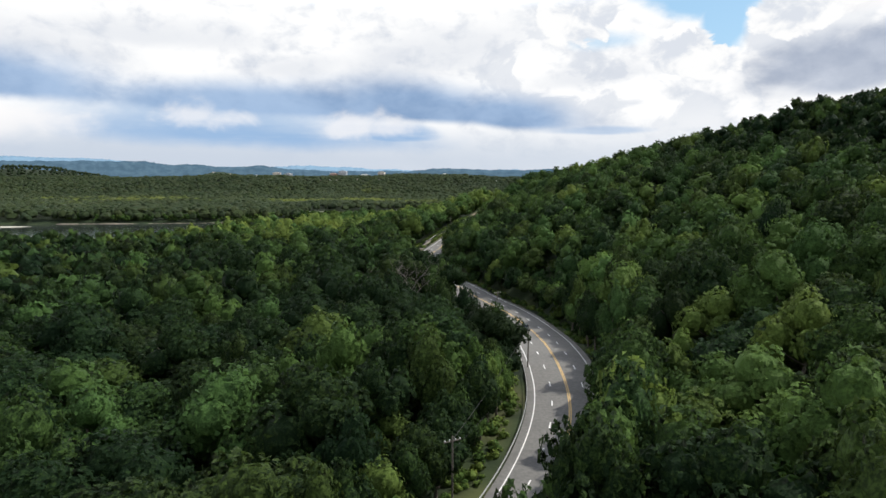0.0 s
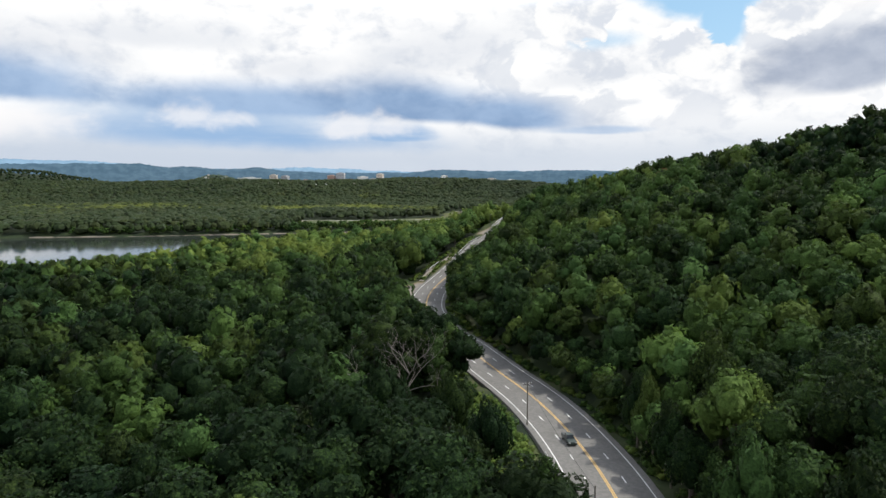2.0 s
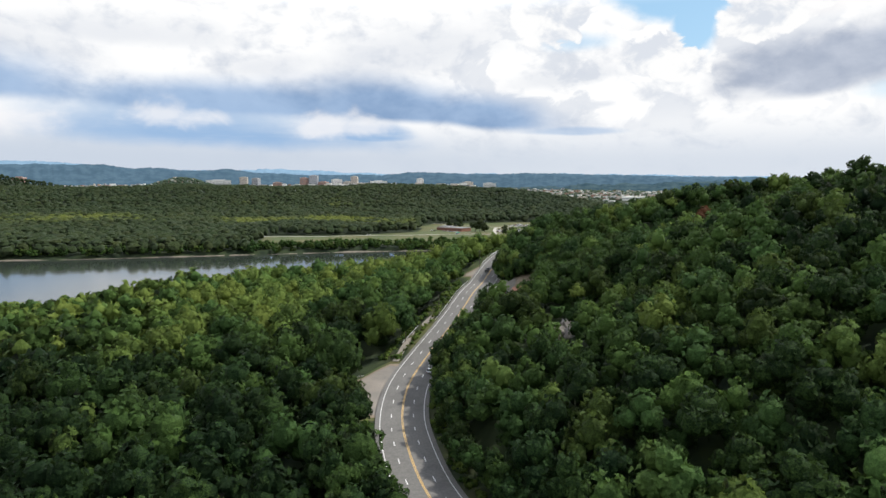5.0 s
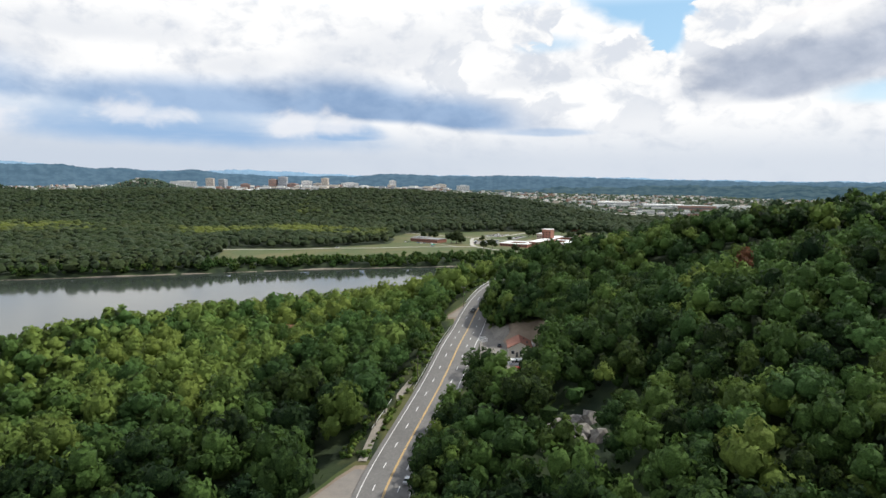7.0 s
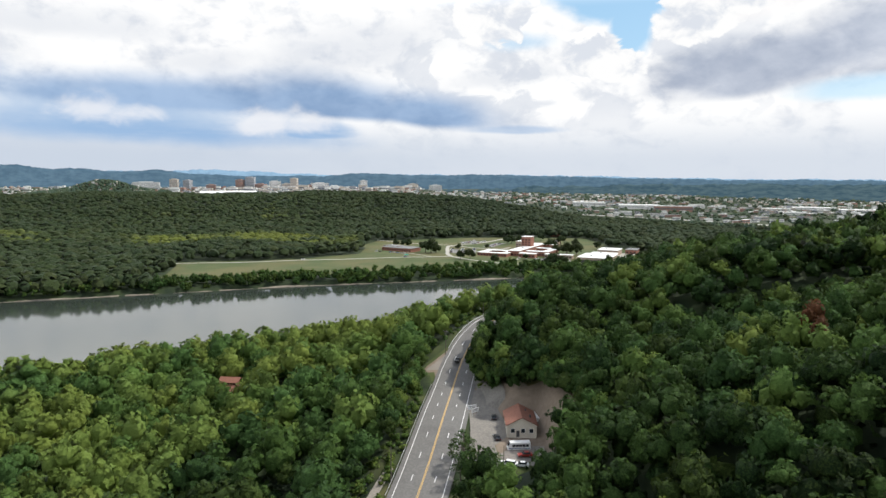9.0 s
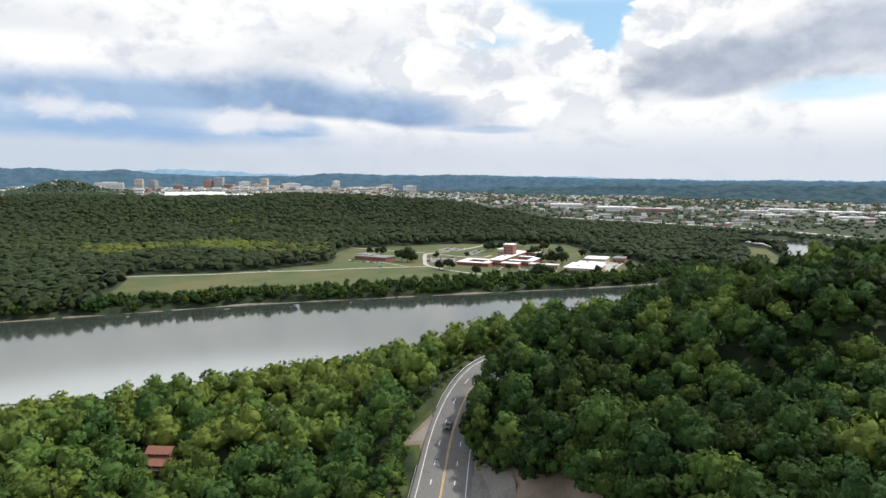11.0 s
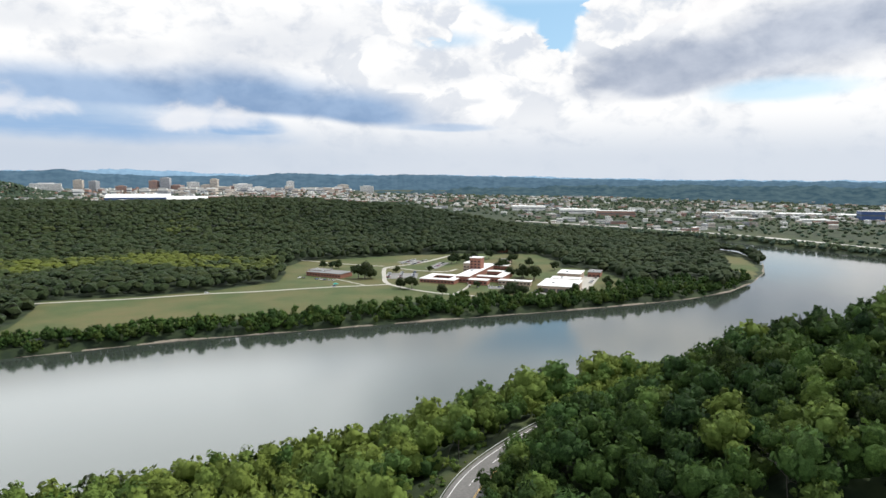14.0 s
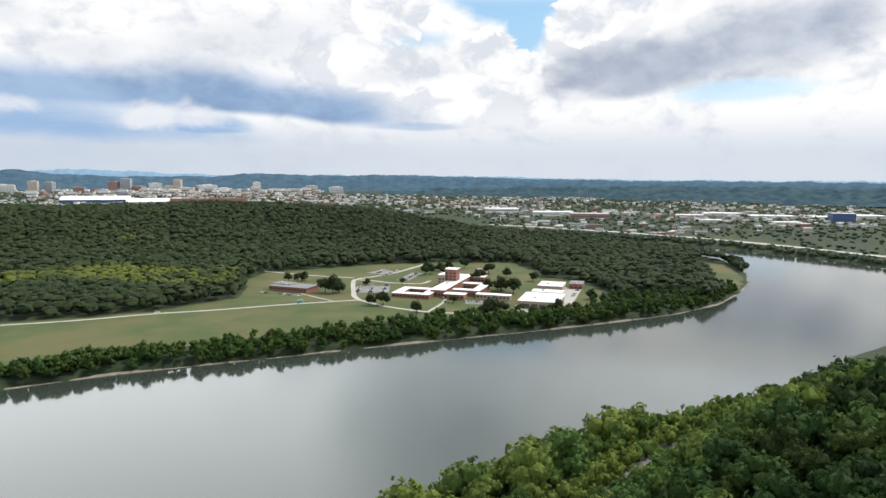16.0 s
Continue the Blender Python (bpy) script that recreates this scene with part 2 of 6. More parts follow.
    g.t.links.new(last, g.t.nodes["Material Output"].inputs[0])
    return m


LEAF = foliage("leaves", (0.0068, 0.018, 0.0058), (0.090, 0.160, 0.036), (0.170, 0.205, 0.042), 0.42, 2.6, 0.42)
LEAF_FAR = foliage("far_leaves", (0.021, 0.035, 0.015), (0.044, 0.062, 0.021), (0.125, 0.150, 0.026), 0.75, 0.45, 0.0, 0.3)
# paler and bluer than the other leaves: distance haze put into the colour
LEAF_HAZED = foliage("hazed_leaves", (0.044, 0.070, 0.046), (0.088, 0.122, 0.068), (0.130, 0.150, 0.065), 0.35, 0.3)
BARK = plain("bark", (0.09, 0.075, 0.06), (0.16, 0.14, 0.12), 1.5, 0.9)
DEADWOOD = plain("dead_wood", (0.11, 0.10, 0.09), (0.20, 0.18, 0.16), 1.5, 0.9)
ASPHALT = plain("asphalt", (0.136, 0.132, 0.125), (0.178, 0.172, 0.161), 0.35, 0.9, 0.0, 0.3, 0.35)
GRAVEL = plain("gravel", (0.22, 0.20, 0.17), (0.32, 0.29, 0.25), 0.5, 0.95, 0.0, 0.6)
WHITE_LINE = plain("white_line_paint", (0.62, 0.62, 0.60), (0.80, 0.80, 0.78), 0.8, 0.6)
YELLOW_LINE = plain("yellow_line_paint", (0.50, 0.32, 0.11), (0.60, 0.40, 0.15), 0.8, 0.6)


def ground_material():
    g, s, m = surface("ground_soil", 0.95)
    pos = place_of(g)
    cover = g.node("ShaderNodeAttribute", attribute_name="cover").outputs["Fac"]
    big, mid, fine = g.noise(pos, 0.012, 4.0), g.noise(pos, 0.07, 5.0), g.noise(pos, 0.6, 4.0)
    # shade of the undergrowth between crowns is put into this dark tone
    shaded_soil = g.mix(g.ramp(mid, 0.35, 0.65), (0.010, 0.020, 0.008), (0.030, 0.046, 0.016))
    grass = g.mix(g.ramp(big, 0.38, 0.62), (0.050, 0.074, 0.021), (0.104, 0.094, 0.036))
    grass = g.mix(g.m("MULTIPLY", g.ramp(mid, 0.3, 0.75), 0.5), grass, (0.072, 0.094, 0.030))
    col = g.mix(g.ramp(cover, 0.3, 0.7), shaded_soil, grass)
    rock = g.mix(fine, (0.15, 0.115, 0.085), (0.29, 0.235, 0.18))
    col = g.mix(g.ramp(cover, 1.5, 1.8), col, rock)
    stone = g.mix(g.ramp(mid, 0.3, 0.7), (0.17, 0.16, 0.145), (0.27, 0.24, 0.205))
    col = g.mix(g.ramp(cover, 2.4, 2.7), col, stone)
    g.put(s, "Base Color", col)
    bumped(g, s, fine, 0.5, 0.3)
    return m


def water_material():
    g, s, m = surface("river_water", 0.085, 0.0, 0.5)
    g.put(s, "IOR", 1.6)
    pos = place_of(g)
    g.put(s, "Base Color", g.mix(g.noise(pos, 0.004, 3.0), (0.026, 0.036, 0.029), (0.042, 0.052, 0.043)))
    st = g.node("ShaderNodeMapping")
    g.put(st, 0, pos), g.put(st, "Scale", (1.0, 1.0, 1.0))
    h = g.m("ADD", g.noise(st.outputs[0], 0.5, 4.0), g.m("MULTIPLY", g.noise(pos, 0.05, 3.0), 1.2))
    bumped(g, s, h, 0.026, 0.2)
    return m


GROUND, WATER = ground_material(), water_material()

# ---- lie of the land ----
# road centre line: y, x, z
ROAD = np.array([
    (-420, -160, 11.0), (-300, -92, 11.5), (-200, -31, 12.0), (-150, -3, 12.2),
    (-120, 13.5, 12.3), (-90, 25.2, 12.7), (-60, 31.4, 13.2), (-30, 32.4, 14.0), (0, 31.3, 12.5),
    (25, 26.5, 12.6), (50, 18.7, 12.7), (75, 9.8, 13.8), (100, 2.3, 13.0), (125, -2.2, 13.0),
    (150, -4.2, 12.2), (175, -2.7, 13.9), (200, 3.0, 16.0), (230, 12.5, 19.8), (260, 21.8, 23.7),
    (290, 30.3, 27.6), (320, 37.9, 28.0), (350, 47.5, 32.9), (380, 65.8, 40.3), (395, 80, 40.5),
    (410, 98, 40.5), (430, 126, 39.5), (455, 166, 37), (480, 215, 33), (505, 275, 28),
    (530, 345, 23), (560, 440, 18),
])
# the near bank: x, y of the water's edge
NEAR = np.array([(-5000, -900), (-1500, -200), (-700, 120), (-430, 270), (-300, 345), (-200, 412), (-120, 454), (-50, 470), (0, 478), (50, 486), (100, 496), (160, 520),
                 (250, 552), (350, 592), (450, 640), (600, 690), (900, 700), (1500, 560), (5000, -400)], float)
# the wooded bend over the river
BEND = np.array([(-5000, -300), (-1600, 330), (-900, 560), (-640, 600), (-494, 644), (-371, 661), (-224, 697), (-136, 719), (-75, 736), (-3, 746), (80, 757),
                 (175, 770), (286, 784), (349, 794), (423, 811), (493, 840), (565, 892), (635, 958), (686, 1022), (722, 1070), (748, 1140),
                 (752, 1230), (720, 1340), (600, 1500), (300, 1850), (-300, 2150), (-1500, 2300), (-5000, 2300)], float)
# the city's bank
FAR = np.array([(5000, 100), (1700, 480), (1100, 760), (985, 900), (949, 1029), (938, 1100), (915, 1200), (885, 1310), (835, 1407), (740, 1540), (520, 1800),
                (-100, 2350), (-1500, 2560), (-5000, 2560), (-5000, 9000), (5000, 9000)], float)
# the gravel lot beside the road, its pull-offs (y from, y to, widest metres to the left), and clearings: x, y, radius
LOT = np.array([(24, 242), (36, 238), (59, 247), (62.5, 266), (62, 285), (52, 293), (49, 314), (42, 322)], float)
PULLS = ((146, 204, 19.0), (206, 262, 13.0), (326, 358, 13.5))
CLEAR = ((-57, 374, 7), (-54, 363, 7), (-51, 353, 6), (50, 250, 8), (46, 239, 8), (56, 257, 6), (55, 246, 6), (41, 232, 5), (-18, 396, 7), (-15, 386, 5), (-9, 22, 8), (-5, 10, 6), (46, 172, 7), (52, 184, 8), (43, 163, 6), (58, 180, 5))
TIP = np.array([(540, 885), (572, 902), (640, 975), (690, 1075), (694, 1120), (660, 1110), (610, 1005), (548, 915)], float)
# the lawn on the bend
LAWN = np.array([(-214, 742), (-147, 757), (-82, 776), (58, 806), (139, 825), (231, 843), (330, 846), (389, 880), (408, 960), (400, 1010), (372, 1030), (395, 1100), (385, 1165),
                 (290, 1190), (195, 1188), (29, 1150), (2, 1090), (8, 1050), (0, 981), (-77, 926), (-222, 903), (-212, 850), (-206, 790)], float)


def inside(poly, x, y):
    """Signed metres to the outline: above 0 within."""
    near, odd = np.full(x.shape, 1e9), np.zeros(x.shape, bool)
    for (ax, ay), (bx, by) in zip(poly, np.roll(poly, -1, 0)):
        dx, dy = bx - ax, by - ay
        k = np.clip(((x - ax) * dx + (y - ay) * dy) / (dx * dx + dy * dy), 0, 1)
        near = np.minimum(near, np.hypot(x - ax - k * dx, y - ay - k * dy))
        if by != ay:
            odd ^= ((ay > y) != (by > y)) & (x < ax + (y - ay) * dx / dy)
    return np.where(odd, near, -near)


def spline(kx, ky, s):
    """Natural cubic through the knots."""
    n, h = len(kx), np.diff(kx)
    a, b = np.eye(n), np.zeros(n)
    for i in range(1, n - 1):
        a[i, i - 1 : i + 2] = h[i - 1], 2 * (h[i - 1] + h[i]), h[i]
        b[i] = 6 * ((ky[i + 1] - ky[i]) / h[i] - (ky[i] - ky[i - 1]) / h[i - 1])
    k = np.linalg.solve(a, b)
    i = np.clip(np.searchsorted(kx, s) - 1, 0, n - 2)
    u, v = (kx[i + 1] - s) / h[i], (s - kx[i]) / h[i]
    return u * ky[i] + v * ky[i + 1] + ((u**3 - u) * k[i] + (v**3 - v) * k[i + 1]) * h[i] ** 2 / 6


ROAD_Y = np.arange(-420, 560.1, 2.0)
ROAD_X, ROAD_Z = spline(ROAD[:, 0], ROAD[:, 1], ROAD_Y), spline(ROAD[:, 0], ROAD[:, 2], ROAD_Y)
CENTRE = np.stack([ROAD_X, ROAD_Y, ROAD_Z], 1)
_t = np.gradient(CENTRE[:, :2], axis=0)
_t /= np.linalg.norm(_t, axis=1)[:, None]
LEFT = np.stack([-_t[:, 1], _t[:, 0], 0 * ROAD_X], 1)  # unit way to the road's left


def road_off(x, y):
    """Metres to the right of the road's centre line (below 0: left) and the road's height there."""
    shape = x.shape
    x, y = x.ravel(), y.ravel()
    best, off, z = np.full(x.shape, 1e9), np.zeros(x.shape), np.zeros(x.shape)
    for c, l in zip(CENTRE[::3], LEFT[::3]):
        dx, dy = x - c[0], y - c[1]
        d = dx * dx + dy * dy
        hit = d < best
        best[hit], z[hit] = d[hit], c[2]
        off[hit] = np.sign(-(dx * l[0] + dy * l[1]))[hit]
    return (off * np.sqrt(best)).reshape(shape), z.reshape(shape)


def step(a, b, v):
    k = np.clip((v - a) / (b - a), 0, 1)
    return k * k * (3 - 2 * k)


def bumps(x, y, size, seed=0.0):
    return (np.sin(x / size + 1.3 + seed) * np.cos(y / size * 0.87 - 0.6 + 2 * seed) + 0.6 * np.sin((x + y) / size * 1.7 + seed) * np.cos((x - y) / size * 1.45)) / 1.6


# swells and hollows of the hill: metres by x (columns) and y (rows)
HILL_X, HILL_Y = np.array([60, 130, 190, 250, 330, 420.0]), np.array([60, 150, 220, 290, 350, 420, 500.0])
HILL = np.array([(-2.6, -2.5, -2.0, -3.1, -2.9, -2.5), (-3.4, -3.6, -0.9, -5.2, -3.7, -2.8), (-4.8, -4.4, -6.2, -8.4, -4.6, -3.1), (-7.7, -14.0, -10.5, -11.6, -4.6, -2.5),
                 (-5.0, -9.1, -6.3, -5.2, -0.7, -0.5), (0.3, 5.0, 2.5, -0.1, 4.4, 1.7), (0, 0, 0, 0, 0, 0)])


def swell(x, y):
    x, y = np.clip(x, 60, 419.9), np.clip(y, 60, 499.9)
    i, j = np.searchsorted(HILL_X, x, "right") - 1, np.searchsorted(HILL_Y, y, "right") - 1
    a, b = (x - HILL_X[i]) / (HILL_X[i + 1] - HILL_X[i]), (y - HILL_Y[j]) / (HILL_Y[j + 1] - HILL_Y[j])
    return (HILL[j, i] * (1 - a) + HILL[j, i + 1] * a) * (1 - b) + (HILL[j + 1, i] * (1 - a) + HILL[j + 1, i + 1] * a) * b


def land(x, y):
    """The ground's height."""
    near = (np.interp(x, NEAR[:, 0], NEAR[:, 1]) - y) * 0.88
    bend, far = inside(BEND, x, y), inside(FAR, x, y)
    u, zr = road_off(x, y)
    # near bank: the wooded hill over the road, the low woods below it
    top = np.interp(y, [-150, 0, 60, 120, 180, 240, 300, 360, 415, 470], [64, 70, 76, 83, 86, 66, 48, 60, 80, 24])
    lift = np.interp(y, [-60, 0, 60, 120, 180, 240, 300], [0.02, 0.04, 0.08, 0.15, 0.0, -0.08, 0.0])
    right = zr + lift * np.clip(u - 140, 0, 180) + top * np.tanh((0.44 + 0.22 * step(375, 405, y)) * np.maximum(u - 9, 0) / top)
    right = right + swell(x, y) * step(22, 75, u)
    left = 4 + (zr - 4) * np.exp(-np.maximum(-u - 10, 0) / 70)
    h1 = np.where(u > 0, right, left) + bumps(x, y, 23) * 1.6 * step(16, 40, np.abs(u))
    h1 = np.minimum(h1, 1.0 + (0.85 - 0.28 * step(120, 220, x)) * np.maximum(near, 0))
    h1 = np.where(np.abs(u) < 17, zr - 0.35 - 0.03 * np.maximum(np.abs(u) - 9, 0) - 0.8 * (np.abs(u) < 7.5), h1)
    h1 = np.where(inside(LOT, x, y) > 0, zr - 0.2, h1)
    ridge = np.interp(x, [-5000, -1300, -400, 200, 325, 437, 540, 700, 800], [30, 48, 55, 57, 50, 33, 20, 6, 2])
    h2 = 5 + ridge * np.exp(-(((y - 1780) / 330) ** 2)) + bumps(x, y, 90, 1.0) * 5 * step(1200, 1400, y) + 1.2 * bumps(x, y, 60, 2.0)
    h2 = h2 + 84 * np.exp(-(((x + 1560) / 470) ** 2) - ((y - 2200) / 150) ** 2)
    h2 = np.minimum(h2, 0.4 + (0.35 + 0.75 * step(1850, 2050, y)) * np.maximum(bend, 0))
    h3 = np.interp(y, [900, 1500, 2200, 3000, 3700, 5000], [5, 8, 14, 28, 44, 44]) + bumps(x, y, 300, 3.0) * 5 * step(1500, 2600, y)
    h3 = h3 + 56 * np.exp(-(((x + 1200) / 150) ** 2) - ((y - 3330) / 130) ** 2)
    h3 = np.minimum(h3, 0.5 + 0.3 * np.maximum(far, 0))
    h = np.where(near > 0, h1, np.where(bend > 0, h2, np.where(far > 0, h3, -4.0)))
    lawn = inside(LAWN, x, y)
    cover = step(-4, 4, lawn)
    side = (near > 0) & (np.abs(u) < 18)
    cover = np.where(side, 0.40 + 0.3 * bumps(x, y, 4.0, 1.0), np.maximum(cover, step(-4, 4, inside(TIP, x, y))))
    for y0, y1, w in PULLS:
        cover = np.where((near > 0) & (u < -5) & (u > -w * step(y0 - 4, y0 + 14, y) * step(y1 + 4, y1 - 14, y)) & (y > y0) & (y < y1), 0.8 if y0 == 206 else 3.0, cover)
    cover = np.where(inside(LOT, x, y) > 0, np.where((x > 44) & (y > 258), 2.0, 0.45 + 0.3 * bumps(x, y, 6.0, 2.0)), cover)
    cover = np.where((inside(LOT, x, y) < 0) & (inside(LOT, x, y) > -10) & (x > 44) & (y > 256) & (near > 0), 1.95 + 0.12 * bumps(x, y, 3.0), cover)
    cover = np.where(far > 0, 0.37 + 0.14 * bumps(x, y, 120, 5.0), cover)
    return h, cover


def mesh_of(name, verts, faces, mats, smooth=False, tint=None, index=None, cover=None, rounds=None, inner=None):
    """A mesh from arrays; faces all with one number of corners."""
    me = bpy.data.meshes.new(name)
    verts, faces = np.asarray(verts, np.float32), np.asarray(faces, np.int32)
    n, k = faces.shape
    me.vertices.add(len(verts)), me.loops.add(n * k), me.polygons.add(n)
    me.vertices.foreach_set("co", verts.ravel())
    me.loops.foreach_set("vertex_index", faces.ravel())
    me.polygons.foreach_set("loop_start", np.arange(n, dtype=np.int32) * k)
    me.polygons.foreach_set("use_smooth", np.full(n, smooth))
    for key, some in (("tint", tint), ("cover", cover), ("inner", inner)):
        if some is not None:
            me.attributes.new(key, "FLOAT", "POINT").data.foreach_set("value", np.asarray(some, np.float32))
    if rounds is not None:
        me.attributes.new("round", "FLOAT_VECTOR", "POINT").data.foreach_set("vector", np.asarray(rounds, np.float32).ravel())
    for m in mats:
        me.materials.append(m)
    if index is not None:
        me.polygons.foreach_set("material_index", np.asarray(index, np.int32))
    me.update()
    me.validate()
    return me


def grid_faces(rows, cols):
    i = np.arange((rows - 1) * cols).reshape(rows - 1, cols)[:, :-1].ravel()
    return np.stack([i, i + 1, i + cols + 1, i + cols], 1)


GX = np.concatenate([np.arange(-4900, -1200, 185), np.arange(-1200, -260, 16), np.arange(-260, 300, 5), np.arange(300, 1100, 16), np.arange(1100, 4901, 190)])
GY = np.concatenate([np.arange(-700, -200, 25), np.arange(-200, 560, 6), np.arange(560, 1260, 10), np.arange(1260, 2600, 40), np.arange(2600, 4901, 100)])
_x, _y = np.meshgrid(GX, GY)
_h, _c = land(_x, _y)
ground = new("ground", mesh_of("ground", np.stack([_x, _y, _h], -1).reshape(-1, 3), grid_faces(len(GY), len(GX)), [GROUND], True, cover=_c.ravel()))
tagged(ground, "earth, lawn and forest floor under the woods", "ground", kind="structure")
_s = 4900.0
water = new("water", mesh_of("water", [(-_s, -1500, 0), (_s, -1500, 0), (_s, 3000, 0), (-_s, 3000, 0)], [(0, 1, 2, 3)], [WATER]))
tagged(water, "calm wide river reflecting the cloudy sky", "river", kind="structure")


def heights(x, y):
    return land(np.asarray(x, float), np.asarray(y, float))[0]


# ---- road ----
def ribbon(name, offs, lift, mat, first=0, last=None, thick=0.0):
    """A strip along the road between two offsets to the left."""
    c, l = CENTRE[first:last], LEFT[first:last]
    rows = []
    for k, (o, dz) in enumerate(zip(offs, lift)):
        rows.append(c + l * o + np.array([0, 0, dz]))
    v = np.stack(rows, 1).reshape(-1, 3)
    return mesh_of(name, v, grid_faces(len(c), len(offs))[:, ::-1], [mat])


road = new("road", ribbon("road", (8.6, 8.4, 0, -8.4, -8.6), (-1.3, 0, 0.08, 0, -1.3), ASPHALT))
tagged(road, "grey four-lane asphalt road winding through woods", "road", kind="structure")


def child(name, me, parent, label=""):
    ob = new(name, me)
    ob.parent = parent
    return tagged(ob, label)


for _name, _o, _m in (("edge_line", 6.9, WHITE_LINE), ("edge_line", -6.9, WHITE_LINE), ("centre_line", 0.17, YELLOW_LINE), ("centre_line", -0.17, YELLOW_LINE)):
    _w = 0.11
    _z = 0.08 * (1 - abs(_o) / 8.4) + 0.02
    child(_name, ribbon(_name, (_o + _w, _o - _w), (_z, _z), _m, 40, 480), road)


def along(s, off, dz=0.0):
    """A place by metres of y along the road and metres to its left."""
    p = np.array([np.interp(s, ROAD_Y, CENTRE[:, k]) for k in range(3)])
    l = np.array([np.interp(s, ROAD_Y, LEFT[:, k]) for k in range(3)])
    return p + l * off + np.array([0, 0, dz])


def dash(s, off):
    a, b = along(s, off, 0.065), along(s + 2.9, off, 0.065)
    l = along(s, off + 1) - along(s, off)
    v = [a + l * 0.13, a - l * 0.13, b - l * 0.13, b + l * 0.13]
    return child("lane_dash", mesh_of("lane_dash", v, [(0, 1, 2, 3)], [WHITE_LINE]), road)


for _s in np.arange(-150, 420, 11.5):
    dash(_s, 3.45), dash(_s, -3.45)

# ---- woods ----
RNG = np.random.default_rng(5)


def unit(v):
    return v / (np.linalg.norm(v, axis=-1, keepdims=True) + 1e-9)


def leaf_quads(rng, p, n, size, curl=0.35):
    """A bent four-cornered tuft of leaves at each place, facing about n."""
    k = len(p)
    n = unit(n + rng.normal(size=n.shape) * curl)
    a = unit(np.cross(n, rng.normal(size=n.shape)))
    b = np.cross(n, a)
    s = size * rng.uniform(0.55, 1.3, (k, 4, 1))
    q = np.stack([p + a * s[:, 0], p + b * s[:, 1], p - a * s[:, 2], p - b * s[:, 3]], 1)
    return q + n[:, None] * (rng.uniform(-0.55, 0.35, (k, 4, 1)) * size)


def crown(rng, tufts, size, limbs=6, sprays=8, core=(6, 3), deep=0.88):
    """A crown of unit radius: each limb carries a dome, each dome its sprays; leaf tufts cover them."""
    turn = rng.uniform(0, 6.28)
    a = turn + (np.arange(limbs) + rng.uniform(-0.3, 0.3, limbs)) * 6.283 / limbs
    out = rng.uniform(0.36, 0.6, limbs)
    c = np.stack([np.cos(a) * out, np.sin(a) * out, rng.uniform(-0.32, 0.3, limbs)], 1)
    r = rng.uniform(0.3, 0.47, limbs)
    c = np.concatenate([c, [(rng.uniform(-0.12, 0.12), rng.uniform(-0.12, 0.12), rng.uniform(0.34, 0.5))]])
    r = np.append(r, rng.uniform(0.38, 0.5))
    m = limbs + 1
    d = unit(rng.normal(size=(m * sprays, 3)) + np.repeat(unit(c + np.array([0, 0, 0.35])), sprays, 0) * 0.9)
    big = np.repeat(np.arange(m), sprays)
    sc = c[big] + d * (r[big] * 0.86)[:, None]
    sr = r[big] * rng.uniform(0.28, 0.5, m * sprays)
    pts, nor, soft = np.zeros((0, 3)), np.zeros((0, 3)), np.zeros((0, 3))
    while len(pts) < tufts:
        n = unit(rng.normal(size=(4 * tufts, 3)))
        k = rng.integers(m * sprays, size=4 * tufts)
        on = rng.uniform(0, 1, 4 * tufts) < 0.25
        p = np.where(on[:, None], c[big[k]] + n * r[big[k]][:, None], sc[k] + n * sr[k][:, None]) * rng.uniform(0.97, 1.04, (4 * tufts, 1))
        ok = (np.linalg.norm(p[:, None] - c[None], axis=2) > 0.9 * r[None]).all(1) & (np.linalg.norm(p[:, None] - sc[None], axis=2) > 0.85 * sr[None]).all(1) & (n[:, 2] > -0.45) & (p[:, 2] > -0.75)
        w = unit(p - c[big[k]]) * 0.6 + n * 0.65 + p * 0.2 + np.array([0, 0, 0.08])
        pts, nor, soft = np.concatenate([pts, p[ok]]), np.concatenate([nor, n[ok]]), np.concatenate([soft, w[ok]])
    p, n, soft = pts[:tufts], nor[:tufts], soft[:tufts]
    v, f, w = leaf_quads(rng, p, n, size).reshape(-1, 3), np.arange(tufts * 4).reshape(-1, 4), np.repeat(soft, 4, 0)
    inner = np.zeros(tufts * 4)
    around, bands = core
    for k in range(m):
        b = np.radians(np.linspace(-62, 80, bands + 1))
        th = np.arange(around) * 6.283 / around
        dirs = np.stack([np.cos(b)[:, None] * np.cos(th), np.cos(b)[:, None] * np.sin(th), np.sin(b)[:, None] + 0 * th], -1).reshape(-1, 3)
        cv = c[k] + dirs * r[k] * rng.uniform(deep - 0.1, deep + 0.06, (len(dirs), 1))
        cf = [(i * around + j, i * around + (j + 1) % around, (i + 1) * around + (j + 1) % around, (i + 1) * around + j) for i in range(bands) for j in range(around)]
        f = np.concatenate([f, np.array(cf) + len(v)])
        v, w, inner = np.concatenate([v, cv]), np.concatenate([w, dirs + cv * 0.2]), np.concatenate([inner, np.ones(len(cv))])
    return v, f, unit(w), inner


